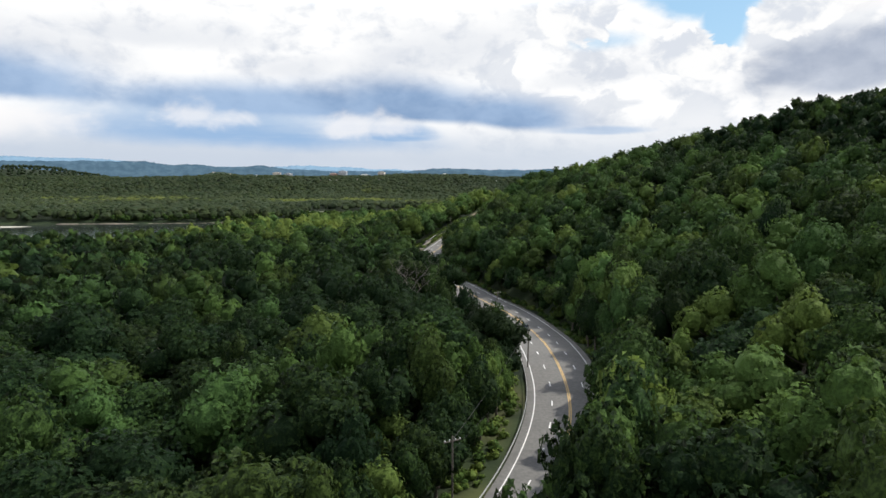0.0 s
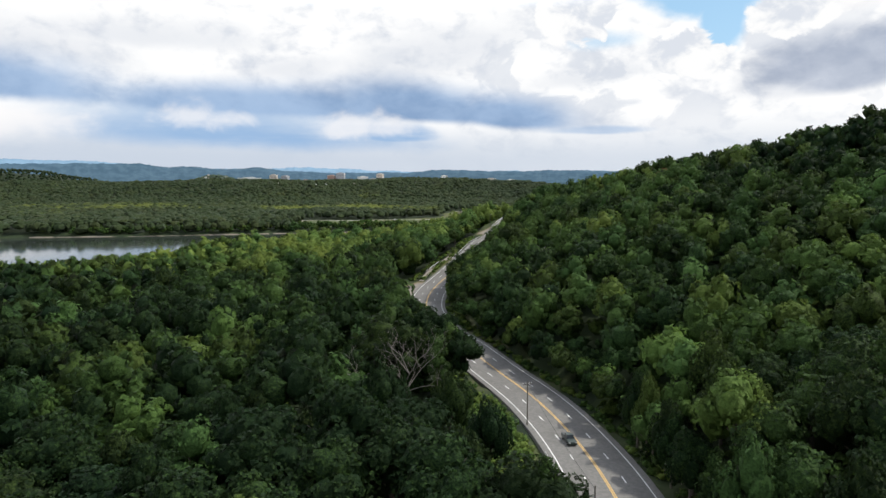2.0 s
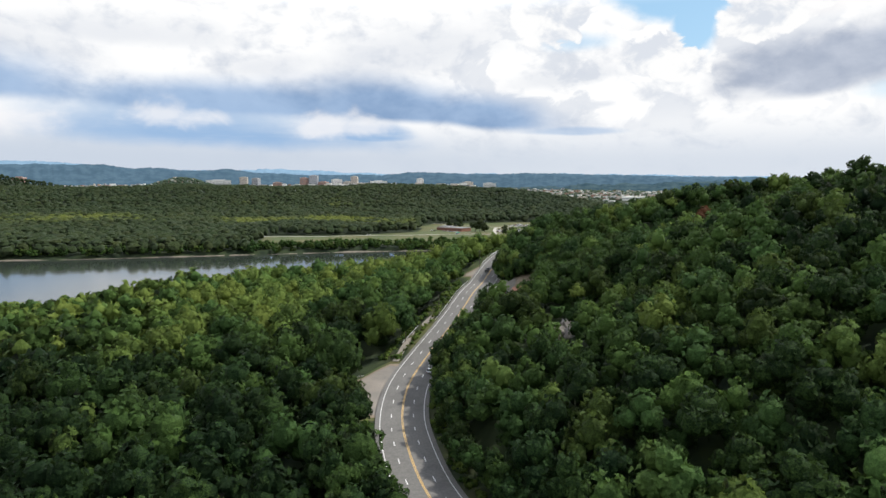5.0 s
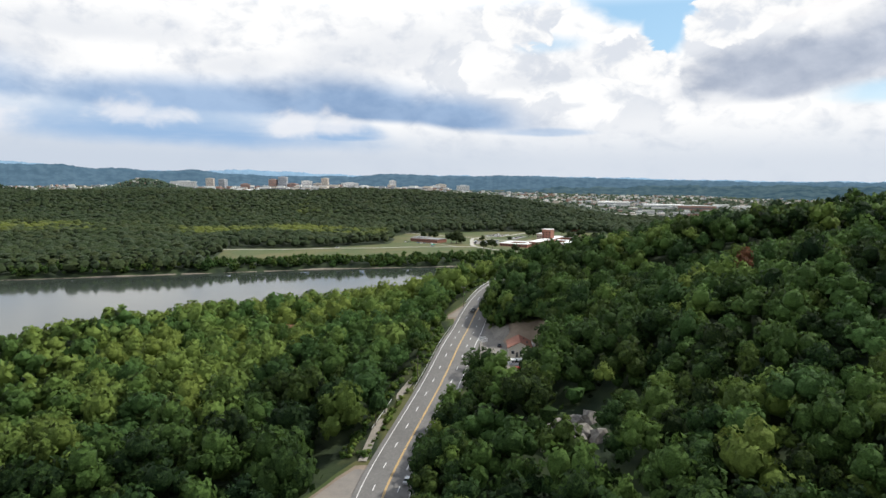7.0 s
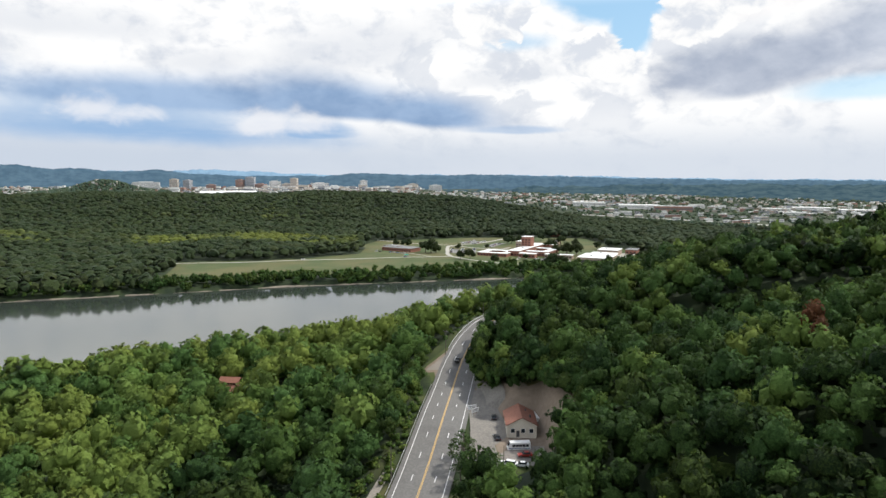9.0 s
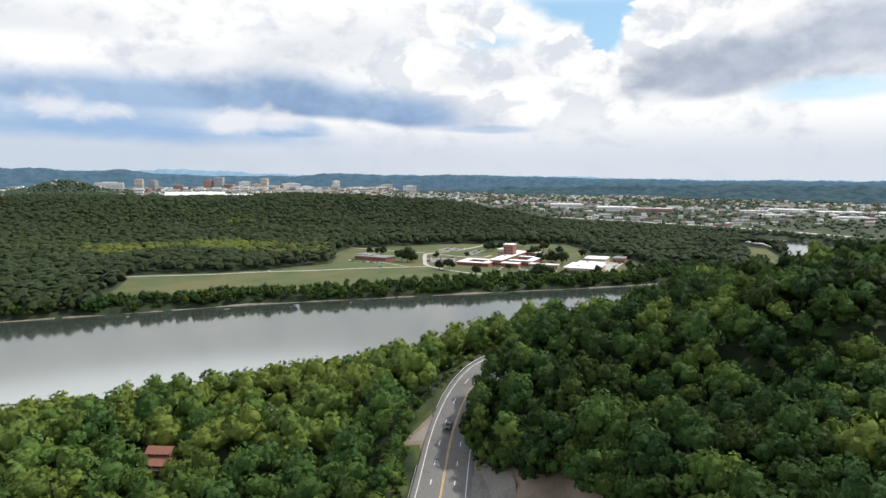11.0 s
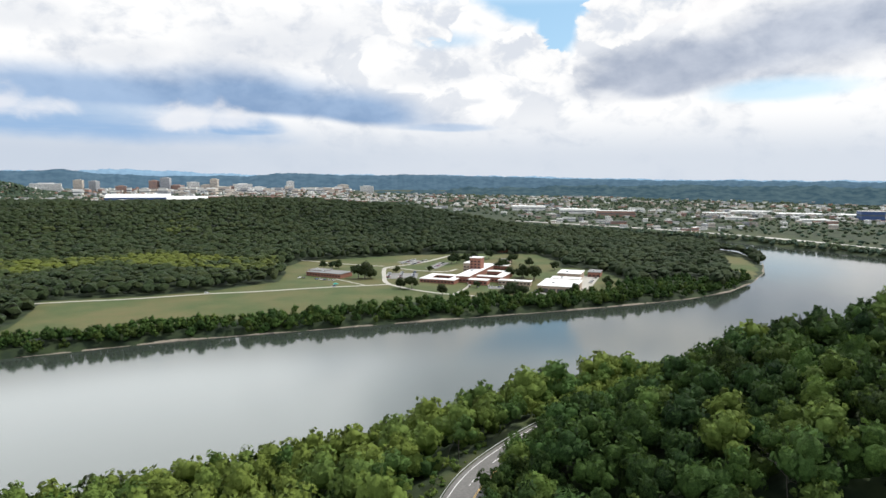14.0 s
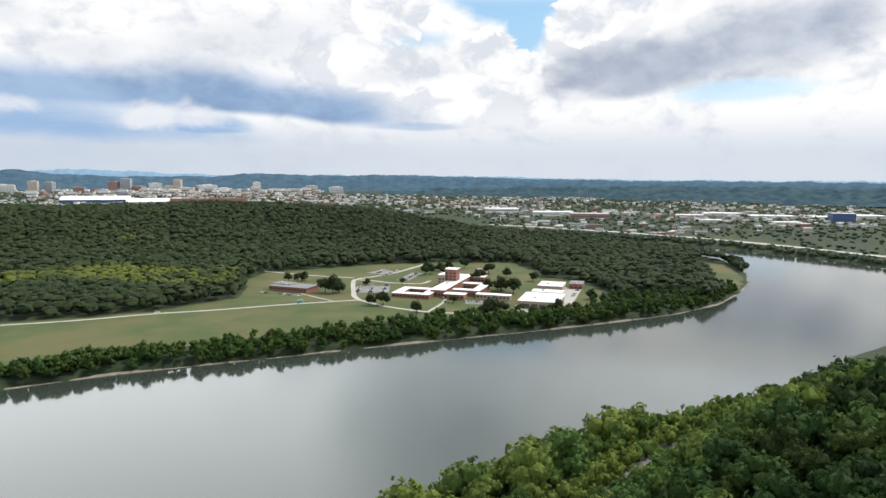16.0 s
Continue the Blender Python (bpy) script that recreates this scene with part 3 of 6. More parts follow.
def dome(rng, around=8, rows=5, tufts=0, size=0.2, lift=0.5):
    """A far tree's crown: one skin over several swelling limbs, of unit radius, with a few tufts."""
    c = unit(rng.normal(size=(6, 3))) * rng.uniform(0.3, 0.55, (6, 1))
    c[:, 2] = c[:, 2] * 0.6 + 0.1
    r = rng.uniform(0.34, 0.55, 6)
    b = np.radians(np.linspace(-50, 84, rows))
    th = (np.arange(around)[None] + 0.5 * (np.arange(rows) % 2)[:, None]) * 6.283 / around
    d = np.stack([np.cos(b)[:, None] * np.cos(th), np.cos(b)[:, None] * np.sin(th), np.sin(b)[:, None] + 0 * th], -1).reshape(-1, 3)
    cd = d @ c.T
    q = np.maximum(r**2 - (c**2).sum(1) + cd**2, 0)
    k = np.where(q > 0, cd + np.sqrt(q), 0.45).max(1) * rng.uniform(0.93, 1.07, len(d))
    v = d * k[:, None]
    f = np.array([(i * around + j, i * around + (j + 1) % around, (i + 1) * around + (j + 1) % around, (i + 1) * around + j) for i in range(rows - 1) for j in range(around)])
    w = unit(d + v * 0.4 + rng.normal(size=v.shape) * 0.18) + np.array([0, 0, lift])
    if tufts:
        tv, tf, tw, _ = spray(rng, tufts, size, 9, core=0)
        v, f, w = np.concatenate([v, tv * 1.05 + np.array([0, 0, 0.1])]), np.concatenate([f, tf + len(v)]), np.concatenate([w, tw])
    return v, f, w, np.ones(len(v))


def spray(rng, tufts, size, lobes=26, tall=1.0, core=7):
    """A loose clump of unit radius: leaf tufts on the outside of small lobes, over a core."""
    c = rng.normal(size=(lobes, 3))
    c /= np.linalg.norm(c, axis=1)[:, None]
    c[:, 2] = np.abs(c[:, 2]) * 1.15 - 0.3
    c *= rng.uniform(0.5, 0.78, (lobes, 1))
    c[:, 0] *= rng.uniform(0.8, 1.12)
    r = rng.uniform(0.2, 0.36, lobes) * (26 / lobes) ** 0.3
    c[0], r[0] = (0, 0, 0.12), 0.6
    pts, nor = [], []
    while len(pts) < tufts:
        k = rng.integers(lobes, size=2 * tufts)
        n = rng.normal(size=(2 * tufts, 3))
        n /= np.linalg.norm(n, axis=1)[:, None]
        p = c[k] + n * r[k][:, None] * rng.uniform(0.88, 1.06, (2 * tufts, 1))
        out = (np.linalg.norm(p[:, None] - c[None], axis=2) > 0.86 * r[None]).all(1) & (n[:, 2] > -0.5)
        pts += list(p[out])
        nor += list(n[out])
    p, n = np.array(pts[:tufts]), np.array(nor[:tufts])
    soft = n * 1.0 + p * 0.3 + np.array([0, 0, 0.12])
    n = n + rng.normal(size=n.shape) * 0.35
    n /= np.linalg.norm(n, axis=1)[:, None]
    a = np.cross(n, rng.normal(size=n.shape))
    a /= np.linalg.norm(a, axis=1)[:, None]
    b = np.cross(n, a)
    s = size * rng.uniform(0.55, 1.3, (tufts, 4, 1))
    q = np.stack([p + a * s[:, 0], p + b * s[:, 1], p - a * s[:, 2], p - b * s[:, 3]], 1)
    q += n[:, None] * (rng.uniform(-0.55, 0.35, (tufts, 4, 1)) * size)
    v, f, w, deep = q.reshape(-1, 3), np.arange(tufts * 4).reshape(-1, 4), np.repeat(soft, 4, 0), np.zeros(tufts * 4)
    if core:
        th = np.linspace(0, 2 * np.pi, core + 1)[:-1]
        rings = [np.stack([np.cos(th) * w, np.sin(th) * w, 0 * th + z], 1) for w, z in ((0.3, -0.5), (0.66, -0.2), (0.62, 0.22), (0.2, 0.58))]
        cv = np.concatenate(rings) * rng.uniform(0.85, 1.05, (4 * core, 1))
        cf = [(i * core + j, i * core + (j + 1) % core, (i + 1) * core + (j + 1) % core, (i + 1) * core + j) for i in range(3) for j in range(core)]
        f = np.concatenate([f, np.array(cf) + len(v)])
        v, w, deep = np.concatenate([v, cv]), np.concatenate([w, cv]), np.concatenate([deep, np.ones(len(cv))])
    return v * np.array([1, 1, tall]), f, w / (np.linalg.norm(w, axis=1)[:, None] + 1e-6), deep


def scatter(name, protos, x, y, z, radius, tall, tint, mat, rng):
    """Many crowns joined into one mesh: z is the height of each crown's middle."""
    kind, turn = rng.integers(len(protos), size=len(x)), rng.uniform(0, 6.283, len(x))
    vs, fs, ts, ws, ds, n = [], [], [], [], [], 0
    for k, (v, f, w, deep) in enumerate(protos):
        i = np.where(kind == k)[0]
        if not len(i):
            continue
        c, s = np.cos(turn[i])[:, None], np.sin(turn[i])[:, None]
        px = (v[None, :, 0] * c - v[None, :, 1] * s) * radius[i][:, None] + x[i][:, None]
        py = (v[None, :, 0] * s + v[None, :, 1] * c) * radius[i][:, None] + y[i][:, None]
        pz = v[None, :, 2] * tall[i][:, None] + z[i][:, None]
        vs.append(np.stack([px, py, pz], -1).reshape(-1, 3))
        ws.append(np.stack([w[None, :, 0] * c - w[None, :, 1] * s, w[None, :, 0] * s + w[None, :, 1] * c, w[None, :, 2] + 0 * c], -1).reshape(-1, 3))
        fs.append((f[None] + (np.arange(len(i)) * len(v))[:, None, None] + n).reshape(-1, 4))
        ts.append(np.repeat(tint[i], len(v)))
        ds.append(np.tile(deep, len(i)))
        n += len(i) * len(v)
    me = mesh_of(name, np.concatenate(vs), np.concatenate(fs), [mat], tint=np.concatenate(ts), rounds=np.concatenate(ws), inner=np.concatenate(ds))
    return new(name, me)


def jitter(x0, x1, y0, y1, gap, rng, loose=0.42):
    gx, gy = np.meshgrid(np.arange(x0, x1, gap), np.arange(y0, y1, gap * 0.9))
    gx = gx + (np.arange(gx.shape[0]) % 2)[:, None] * gap * 0.5
    return (gx + rng.uniform(-loose, loose, gx.shape) * gap).ravel(), (gy + rng.uniform(-loose, loose, gx.shape) * gap).ravel()


def pack(x0, x1, y0, y1, tries, low, high, close, rng, lean=1.0):
    """Stems of many sizes, the largest first, none nearer than its share of both radii: x, y, radius."""
    r = np.sort(low + (high - low) * rng.uniform(0, 1, tries) ** lean)[::-1]
    x, y = rng.uniform(x0, x1, tries), rng.uniform(y0, y1, tries)
    cell, far = collections.defaultdict(list), int(math.ceil(2 * high * close / 16.0))
    keep = []
    for i in range(tries):
        ci, cj = int(x[i] // 16), int(y[i] // 16)
        if all((x[i] - px) ** 2 + (y[i] - py) ** 2 > ((r[i] + pr) * close) ** 2 for a in range(ci - far, ci + far + 1) for b in range(cj - far, cj + far + 1) for px, py, pr in cell[a, b]):
            cell[ci, cj].append((x[i], y[i], r[i]))
            keep.append(i)
    return x[keep], y[keep], r[keep]


HERO = [crown(RNG, 1000, 0.056, 7, 11, (7, 4), 0.84) for _ in range(6)]
BIG = [crown(RNG, 200, 0.102, int(RNG.integers(4, 7)), 8, (6, 3), 0.85) for _ in range(12)]
MID = [crown(RNG, 52, 0.2, 4, 5, (5, 2)) for _ in range(8)]
FARP = [dome(RNG, 6, 5, lift=1.7) for _ in range(12)]


def clear_of(x, y, grow=0.0):
    ok = inside(LOT, x, y) < -3 - grow
    for cx, cy, r in CLEAR:
        ok &= np.hypot(x - cx, y - cy) > r + grow
    for y0, y1, w in PULLS:
        ok &= ~((y > y0) & (y < y1) & (WOODS_U > -w - 3) & (WOODS_U < 0))
    return ok


# broad old crowns below the road, closer and smaller ones on the hill
_some = []
for _side, _low, _high, _x0, _x1 in ((-1, 3.9, 10.4, -430, 240), (1, 3.3, 8.2, -170, 430)):
    _x, _y, _r = pack(_x0, _x1, -190, 640, 42000, _low, _high, 0.6, RNG, 1.3)
    _u, _ = road_off(_x, _y)
    _k = _u * _side > 0
    _some.append((_x[_k], _y[_k], _r[_k], _u[_k]))
_x, _y, _r, _u = (np.concatenate(k) for k in zip(*_some))
_near = np.interp(_x, NEAR[:, 0], NEAR[:, 1]) - _y
WOODS_U = _u
_edge = np.where((_y > 392) | (_y < -50), 9.6, 11.4)
_ok = (_x < 60 + 0.80 * (_y + 200)) & (_x > -45 - 0.72 * (_y + 200)) & (_near > 4) & ((_u > _edge + np.maximum(_r - 4.5, 0) * 0.7) | (_u + np.maximum(_r - 4.5, 0) * 0.7 < np.where(_y > 400, -10.5, np.where((_y > -42) & (_y < 28), -21.0, -13.5)))) & clear_of(_x, _y, np.maximum(_r - 4.5, 0) * 0.75) & (_u < 330)
_x, _y, _r, _u, _near = _x[_ok], _y[_ok], _r[_ok], _u[_ok], _near[_ok]
_n = len(_x)
_side = (np.abs(_u) < 17) & (_y > -60)
_r = np.where(_side, np.minimum(_r, 4.8), _r)
_t = RNG.uniform(0.85, 1.2, _n) * _r
_top = (5.6 + 1.05 * _r + RNG.uniform(0, 5, _n)) * np.where(_side, 0.82, 1.0)
# lower growth on the far low bank, tall old trees where it rises
_bank = np.interp(_x, [-265, -225, -165, -70, 20], [0.42, 0.55, 1.05, 1.02, 0.95])
_top = np.where((_u < -30) & (_y > 215), _top * (1 + (_bank - 1) * step(215, 300, _y)), _top)
_top = np.where(_x < 380, _top * (0.6 + 0.4 * step(4, 62, _near)), _top)
_top = np.where((_u > 15) & (_y > 360), _top - 2.5 * step(360, 395, _y), _top)
# stems close along the road's edges: from, to, metres to the right, spacing, radius, height
for _a, _b, _o, _gap, _rad, _ht in ((-150, -96, 10.8, 4.8, 7.0, 18.5), (-96, -52, 10.8, 4.2, 6.6, 16.5), (-52, 120, 11.6, 4.6, 4.0, 11.5), (120, 180, 12.0, 4.6, 4.4, 14.5), (180, 226, 10.8, 4.2, 4.6, 13.0), (130, 232, 19.0, 5.0, 4.6, 13.5), (328, 385, 9.8, 4.2, 5.2, 15.0), (325, 400, 20.0, 4.5, 5.0, 19.0),
                                    (372, 414, 9.6, 3.4, 5.4, 14.5), (414, 530, 7.0, 3.6, 7.4, 11.0), (372, 530, 17.0, 4.0, 5.2, 12.0),
                                    (-150, -44, -14.5, 4.8, 4.4, 11.0), (34, 142, -14.5, 4.4, 4.6, 15.0), (40, 142, -22.0, 5.0, 5.0, 17.0), (262, 345, -13.4, 4.2, 4.0, 12.5), (398, 416, -11.2, 3.6, 4.6, 12.0), (416, 530, -7.4, 3.2, 5.2, 7.0), (416, 530, -15.0, 4.0, 4.4, 6.5)):
    _s = np.arange(_a, _b, _gap)
    _p = np.array([along(k, -(_o + RNG.uniform(-1.0, 1.6) * np.sign(_o))) for k in _s])
    _k = len(_s)
    _x, _y, _u, _near = np.r_[_x, _p[:, 0]], np.r_[_y, _p[:, 1]], np.r_[_u, np.full(_k, _o)], np.r_[_near, np.full(_k, 50.0)]
    _rr = _rad * RNG.uniform(0.75, 1.2, _k)
    _r, _t, _top = np.r_[_r, _rr], np.r_[_t, _rr * RNG.uniform(0.9, 1.25, _k)], np.r_[_top, _ht * RNG.uniform(0.85, 1.15, _k)]
# the tall clump between the first bend and the low woods: x, y, radius, height of the top
_old = np.array([(-2, -76, 8.5, 32), (-12, -82, 7.5, 30), (7, -68, 6.5, 28), (-6, -93, 7, 28), (-20, -74, 7, 27), (3, -86, 6, 29)], float)
_k = len(_old)
_x, _y, _u, _near = np.r_[_x, _old[:, 0]], np.r_[_y, _old[:, 1]], np.r_[_u, np.full(_k, -28.0)], np.r_[_near, np.full(_k, 90.0)]
_r, _t, _top = np.r_[_r, _old[:, 2]], np.r_[_t, _old[:, 2] * 1.15], np.r_[_top, _old[:, 3] - heights(_old[:, 0], _old[:, 1])]
_lot = np.array([(66, 253), (65, 286), (63, 293), (67, 277), (58, 299), (54, 305), (60, 312), (66, 314), (70, 306), (56, 322), (74, 300), (76, 292), (50, 330), (58, 330), (68, 322), (58, 306), (62, 300), (55, 315), (52, 324), (66, 307), (70, 298), (73, 287), (73, 275), (71, 263), (67, 252), (60, 318), (64, 328), (47, 333)], float)
_ring = RNG.uniform((46, 244), (84, 338), (640, 2))
_in = inside(LOT, _ring[:, 0], _ring[:, 1])
_lot = np.concatenate([_lot, _ring[(_in < -1) & (_in > -12) & ((_ring[:, 0] > 67) | (_ring[:, 1] > 290) | ((_ring[:, 0] > 61.5) & (_ring[:, 1] > 270)))][:105]])
_k = len(_lot)
_x, _y, _u, _near = np.r_[_x, _lot[:, 0]], np.r_[_y, _lot[:, 1]], np.r_[_u, np.full(_k, 25.0)], np.r_[_near, np.full(_k, 50.0)]
_r, _t, _top = np.r_[_r, RNG.uniform(3.0, 4.6, _k)], np.r_[_t, RNG.uniform(3.6, 5.2, _k)], np.r_[_top, RNG.uniform(8, 11.5, _k)]
_n = len(_x)
_g = heights(_x, _y)
_mid = _g + _top - _t * 0.85
# sunlit and cloud-shaded stretches of wood are put into the tree tints
_sunlit = step(210, 320, _y) * step(-8, -40, _u) + 0.6 * step(-60, -160, _u)
_tint = np.clip(RNG.choice([-0.05, 0.22, 0.5, 0.9], _n, p=(0.36, 0.26, 0.22, 0.16)) + RNG.uniform(-0.15, 0.15, _n) + 0.28 * np.clip(_sunlit, 0, 1) - 0.12 * (_u > 0) - 0.4 * step(90, 160, _u) * step(240, 170, _y) - 0.65 * step(300, 150, _y) * np.where(_u > 0, 0.28 * step(-40, 60, _y), 1.0) + 0.38 * np.exp(-(((_x + 130) / 75) ** 2) - ((_y - 240) / 55) ** 2) + 0.5 * step(370, 430, _y) * (_u > -8) * (_u < 45) + (0.2 * step(240, 340, _y) + 0.34 * step(320, 400, _y)) * (_u < 0), -0.55, 1.25)
_away = np.hypot(_x - 4, _y + 192)
_hero = (_y > -158) & (_y < 45) & (np.abs(_x - 4) < 8 + 0.72 * (_y + 192))
_hero &= _away <= np.sort(_away[_hero])[min(225, _hero.sum() - 1)]
_close = ~_hero & (np.abs(_x - 20) < 150) & (_u < 150)
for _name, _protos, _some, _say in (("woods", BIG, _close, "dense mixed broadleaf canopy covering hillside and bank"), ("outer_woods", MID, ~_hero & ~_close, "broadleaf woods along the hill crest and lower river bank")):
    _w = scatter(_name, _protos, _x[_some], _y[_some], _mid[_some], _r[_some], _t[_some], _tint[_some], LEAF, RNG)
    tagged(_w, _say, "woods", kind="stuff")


# the lower storey: young trees and brush in the gaps
_bx, _by = jitter(-330, 400, -190, 600, 10.5, RNG)
_bu, _ = road_off(_bx, _by)
WOODS_U = _bu
_nb = np.interp(_bx, NEAR[:, 0], NEAR[:, 1]) - _by
_ok = (_bx < 60 + 0.80 * (_by + 200)) & (_bx > -45 - 0.72 * (_by + 200)) & (_nb > 5) & ((_bu > 12.5) | (_bu < np.where((_by > -42) & (_by < 28), -21.0, -14.5))) & clear_of(_bx, _by, -1) & (_bu < 200) & (_bu > -190) & ((_by < 110) | (np.abs(_bu) > 24))
_bx, _by = _bx[_ok], _by[_ok]
_q = RNG.uniform(3.2, 5.2, len(_bx))
_bz, _bt = heights(_bx, _by) + RNG.uniform(1.5, 5.0, len(_bx)), RNG.uniform(-0.3, 0.3, len(_bx))
for _name, _protos, _some in (("young_woods", [spray(RNG, 56, 0.2, 14, core=6) for _ in range(5)], _by < 110), ("far_young_woods", [dome(RNG, 7, 4, 9, 0.2, 0.2) for _ in range(6)], _by >= 110)):
    brush = scatter(_name, _protos, _bx[_some], _by[_some], _bz[_some], _q[_some], _q[_some], _bt[_some], LEAF, RNG)
    tagged(brush, "dark brush and young trees under the canopy", "woods", kind="stuff")


def tube(path, radii, sides=6):
    """A tapered round limb along a path: verts and faces."""
    path = np.asarray(path, float)
    ways = np.gradient(path, axis=0)
    ways /= np.linalg.norm(ways, axis=1)[:, None] + 1e-9
    side = np.cross(ways, (0.31, 0.17, 0.93) if abs(ways[0][2]) < 0.9 else (1, 0.2, 0))
    side /= np.linalg.norm(side, axis=1)[:, None]
    up = np.cross(ways, side)
    a = np.linspace(0, 2 * np.pi, sides + 1)[:-1]
    v = path[:, None] + (side[:, None] * np.cos(a)[None, :, None] + up[:, None] * np.sin(a)[None, :, None]) * np.asarray(radii)[:, None, None]
    n = len(path)
    f = [(i * sides + j, i * sides + (j + 1) % sides, (i + 1) * sides + (j + 1) % sides, (i + 1) * sides + j) for i in range(n - 1) for j in range(sides)]
    return v.reshape(-1, 3), np.array(f)


def join(*some):
    vs, fs, n = [], [], 0
    for v, f in some:
        vs.append(np.asarray(v, float)), fs.append(np.asarray(f, int) + n)
        n += len(v)
    return np.concatenate(vs), np.concatenate(fs)


def stem(rng, height, reach):
    """A trunk with limbs that spread into the crown."""
    lean = rng.normal(size=2) * 0.3
    top = np.array([lean[0], lean[1], height])
    some = [tube([(0, 0, -0.6), (0.05, 0, height * 0.3), top * 0.65, top], (0.36, 0.27, 0.2, 0.07), 7)]
    for k in range(5):
        a, z = k * 1.26 + rng.uniform(0, 0.8), height * rng.uniform(0.45, 0.75)
        out = np.array([math.cos(a), math.sin(a), 0]) * reach * rng.uniform(0.5, 0.8)
        some.append(tube([(lean[0] * z / height, lean[1] * z / height, z), (out[0] * 0.5, out[1] * 0.5, z + 1.2), (out[0], out[1], z + 2.6)], (0.14, 0.09, 0.03), 5))
    return join(*some)


# trees by the first bends of the road: trunk height 10, crown radius 5 before scaling
TREES = []
for _tone, (_v, _f, _w, _d) in zip((-0.55, -0.42, -0.28, -0.08, 0.3, 0.6), HERO):
    _tr = new("tree", mesh_of("trunk", *stem(RNG, 10.0, 4.5), [BARK]))
    _cr = new("crown", mesh_of("crown", _v * 5.0 * np.array([1, 1, 1.25]) + np.array([0, 0, 8.0]), _f, [LEAF], tint=np.full(len(_v), _tone), rounds=_w, inner=_d))
    _cr.parent = _tr
    tagged(_tr, "tall green broadleaf tree with a full rounded crown", "tree", "trees by the road")
    TREES.append(_tr)
_used = [0] * len(TREES)
for _i in np.where(_hero)[0]:
    # darker tones left of the road: cloud shade put into the crown colour
    _k = int(RNG.choice(6, p=(0.34, 0.3, 0.22, 0.1, 0.03, 0.01) if _u[_i] < 0 and not (-96 < _y[_i] < -60 and _x[_i] > -24) else (0.05, 0.08, 0.17, 0.28, 0.27, 0.15)))
    _s = _r[_i] / 5.0
    _z = (_mid[_i] - _g[_i]) / 8.0
    _m = pose(_x[_i], _y[_i], _g[_i], 0, 0, RNG.uniform(0, 360))
    _o = copy_thing(TREES[_k], _m) if _used[_k] else TREES[_k]
    _used[_k] += 1
    _o.matrix_basis = _m @ Matrix.Diagonal((_s, _s, max(_z, 0.75), 1))

RUSSET = foliage("russet_leaves", (0.05, 0.022, 0.010), (0.17, 0.075, 0.035), (0.19, 0.10, 0.03), 0.2, 2.6, 0.42)
_v, _f, _w, _d = BIG[0]
for _px, _py, _s in ((131, 244, 5.6), (124, 232, 3.6)):
    _tr = new("russet_tree", mesh_of("trunk", *stem(RNG, 11.0, 3.5), [BARK]))
    _tr.location = (_px, _py, float(heights([_px], [_py])[0]))
    _cr = new("crown", mesh_of("crown", _v * _s + np.array([0, 0, 12.5]), _f, [RUSSET], tint=np.full(len(_v), 0.3), rounds=_w, inner=_d))
    _cr.parent = _tr
    tagged(_tr, "tree with rust-brown leaves among green hillside woods", "tree")

# shrubs and vines on the verges
_s = np.r_[RNG.uniform(-150, 400, 1200), RNG.uniform(-44, 30, 260), RNG.uniform(200, 262, 160)]
_k = len(_s)
_side = np.r_[RNG.uniform(0, 1, 1200) < 0.6, np.ones(420, bool)]
_o = np.where(_side, RNG.uniform(9.6, 16, _k), -RNG.uniform(9.3, 13, _k))
_o[1200:1460] = RNG.uniform(10.2, 21, 260)
_o[1460:] = RNG.choice([1.0, 0.0], 160, p=(0.75, 0.25)) * RNG.uniform(4.6, 8, 160) + RNG.uniform(10.4, 11.6, 160)
_p = np.array([along(a, b) for a, b in zip(_s, _o)])
WOODS_U = -_o
_ok = (clear_of(_p[:, 0], _p[:, 1], -1.5) | (np.arange(_k) >= 1460)) & ((_o < 0) | ((_s > 215) & (_s < 330)) | (_o > 10.5))
_p = _p[_ok]
_r = RNG.uniform(0.6, 1.7, len(_p))
shrubs = scatter("roadside_shrubs", [spray(RNG, 24, 0.28, 10, core=5) for _ in range(4)], _p[:, 0], _p[:, 1], heights(_p[:, 0], _p[:, 1]) + 0.35 * _r, _r, _r * 0.8, RNG.uniform(0.3, 1.1, len(_p)), LEAF, RNG)
tagged(shrubs, "bright green shrubs and creeping vines on the road verge", "shrubs", kind="stuff")

# the bend's woods, and the belt of lower trees on its shore
_x, _y, _r = pack(-2000, 770, 560, 1830, 80000, 3.8, 11.5, 0.47, RNG, 1.5)
_b = inside(BEND, _x, _y)
_ok = (_b > 4) & (_x > -60 - 0.74 * (_y + 200))
_x, _y, _r, _b = _x[_ok], _y[_ok], _r[_ok], _b[_ok]
_l = inside(LAWN, _x, _y)
_ok = (_l < -5) & (inside(TIP, _x, _y) < -4)
_x, _y, _r, _b, _l = _x[_ok], _y[_ok], _r[_ok], _b[_ok], _l[_ok]
_belt = (_b < 72) & (_x > -200) & (_x < 480)
_n = len(_x)
_r = np.where(_belt, RNG.uniform(4.0, 6.5, _n), _r)
_t = _r * np.where(_belt, RNG.uniform(0.85, 1.2, _n), RNG.uniform(0.8, 1.05, _n))
_top = np.where(_belt, RNG.uniform(6, 12, _n), RNG.uniform(11, 15, _n) + 0.4 * (_r - 5))
_tint = RNG.uniform(0.2, 0.55, _n) + 0.25 * bumps(_x, _y, 140, 2.0) + 0.14 * bumps(_x, _y, 37, 1.0) - 0.22 * step(40, 160, _x)
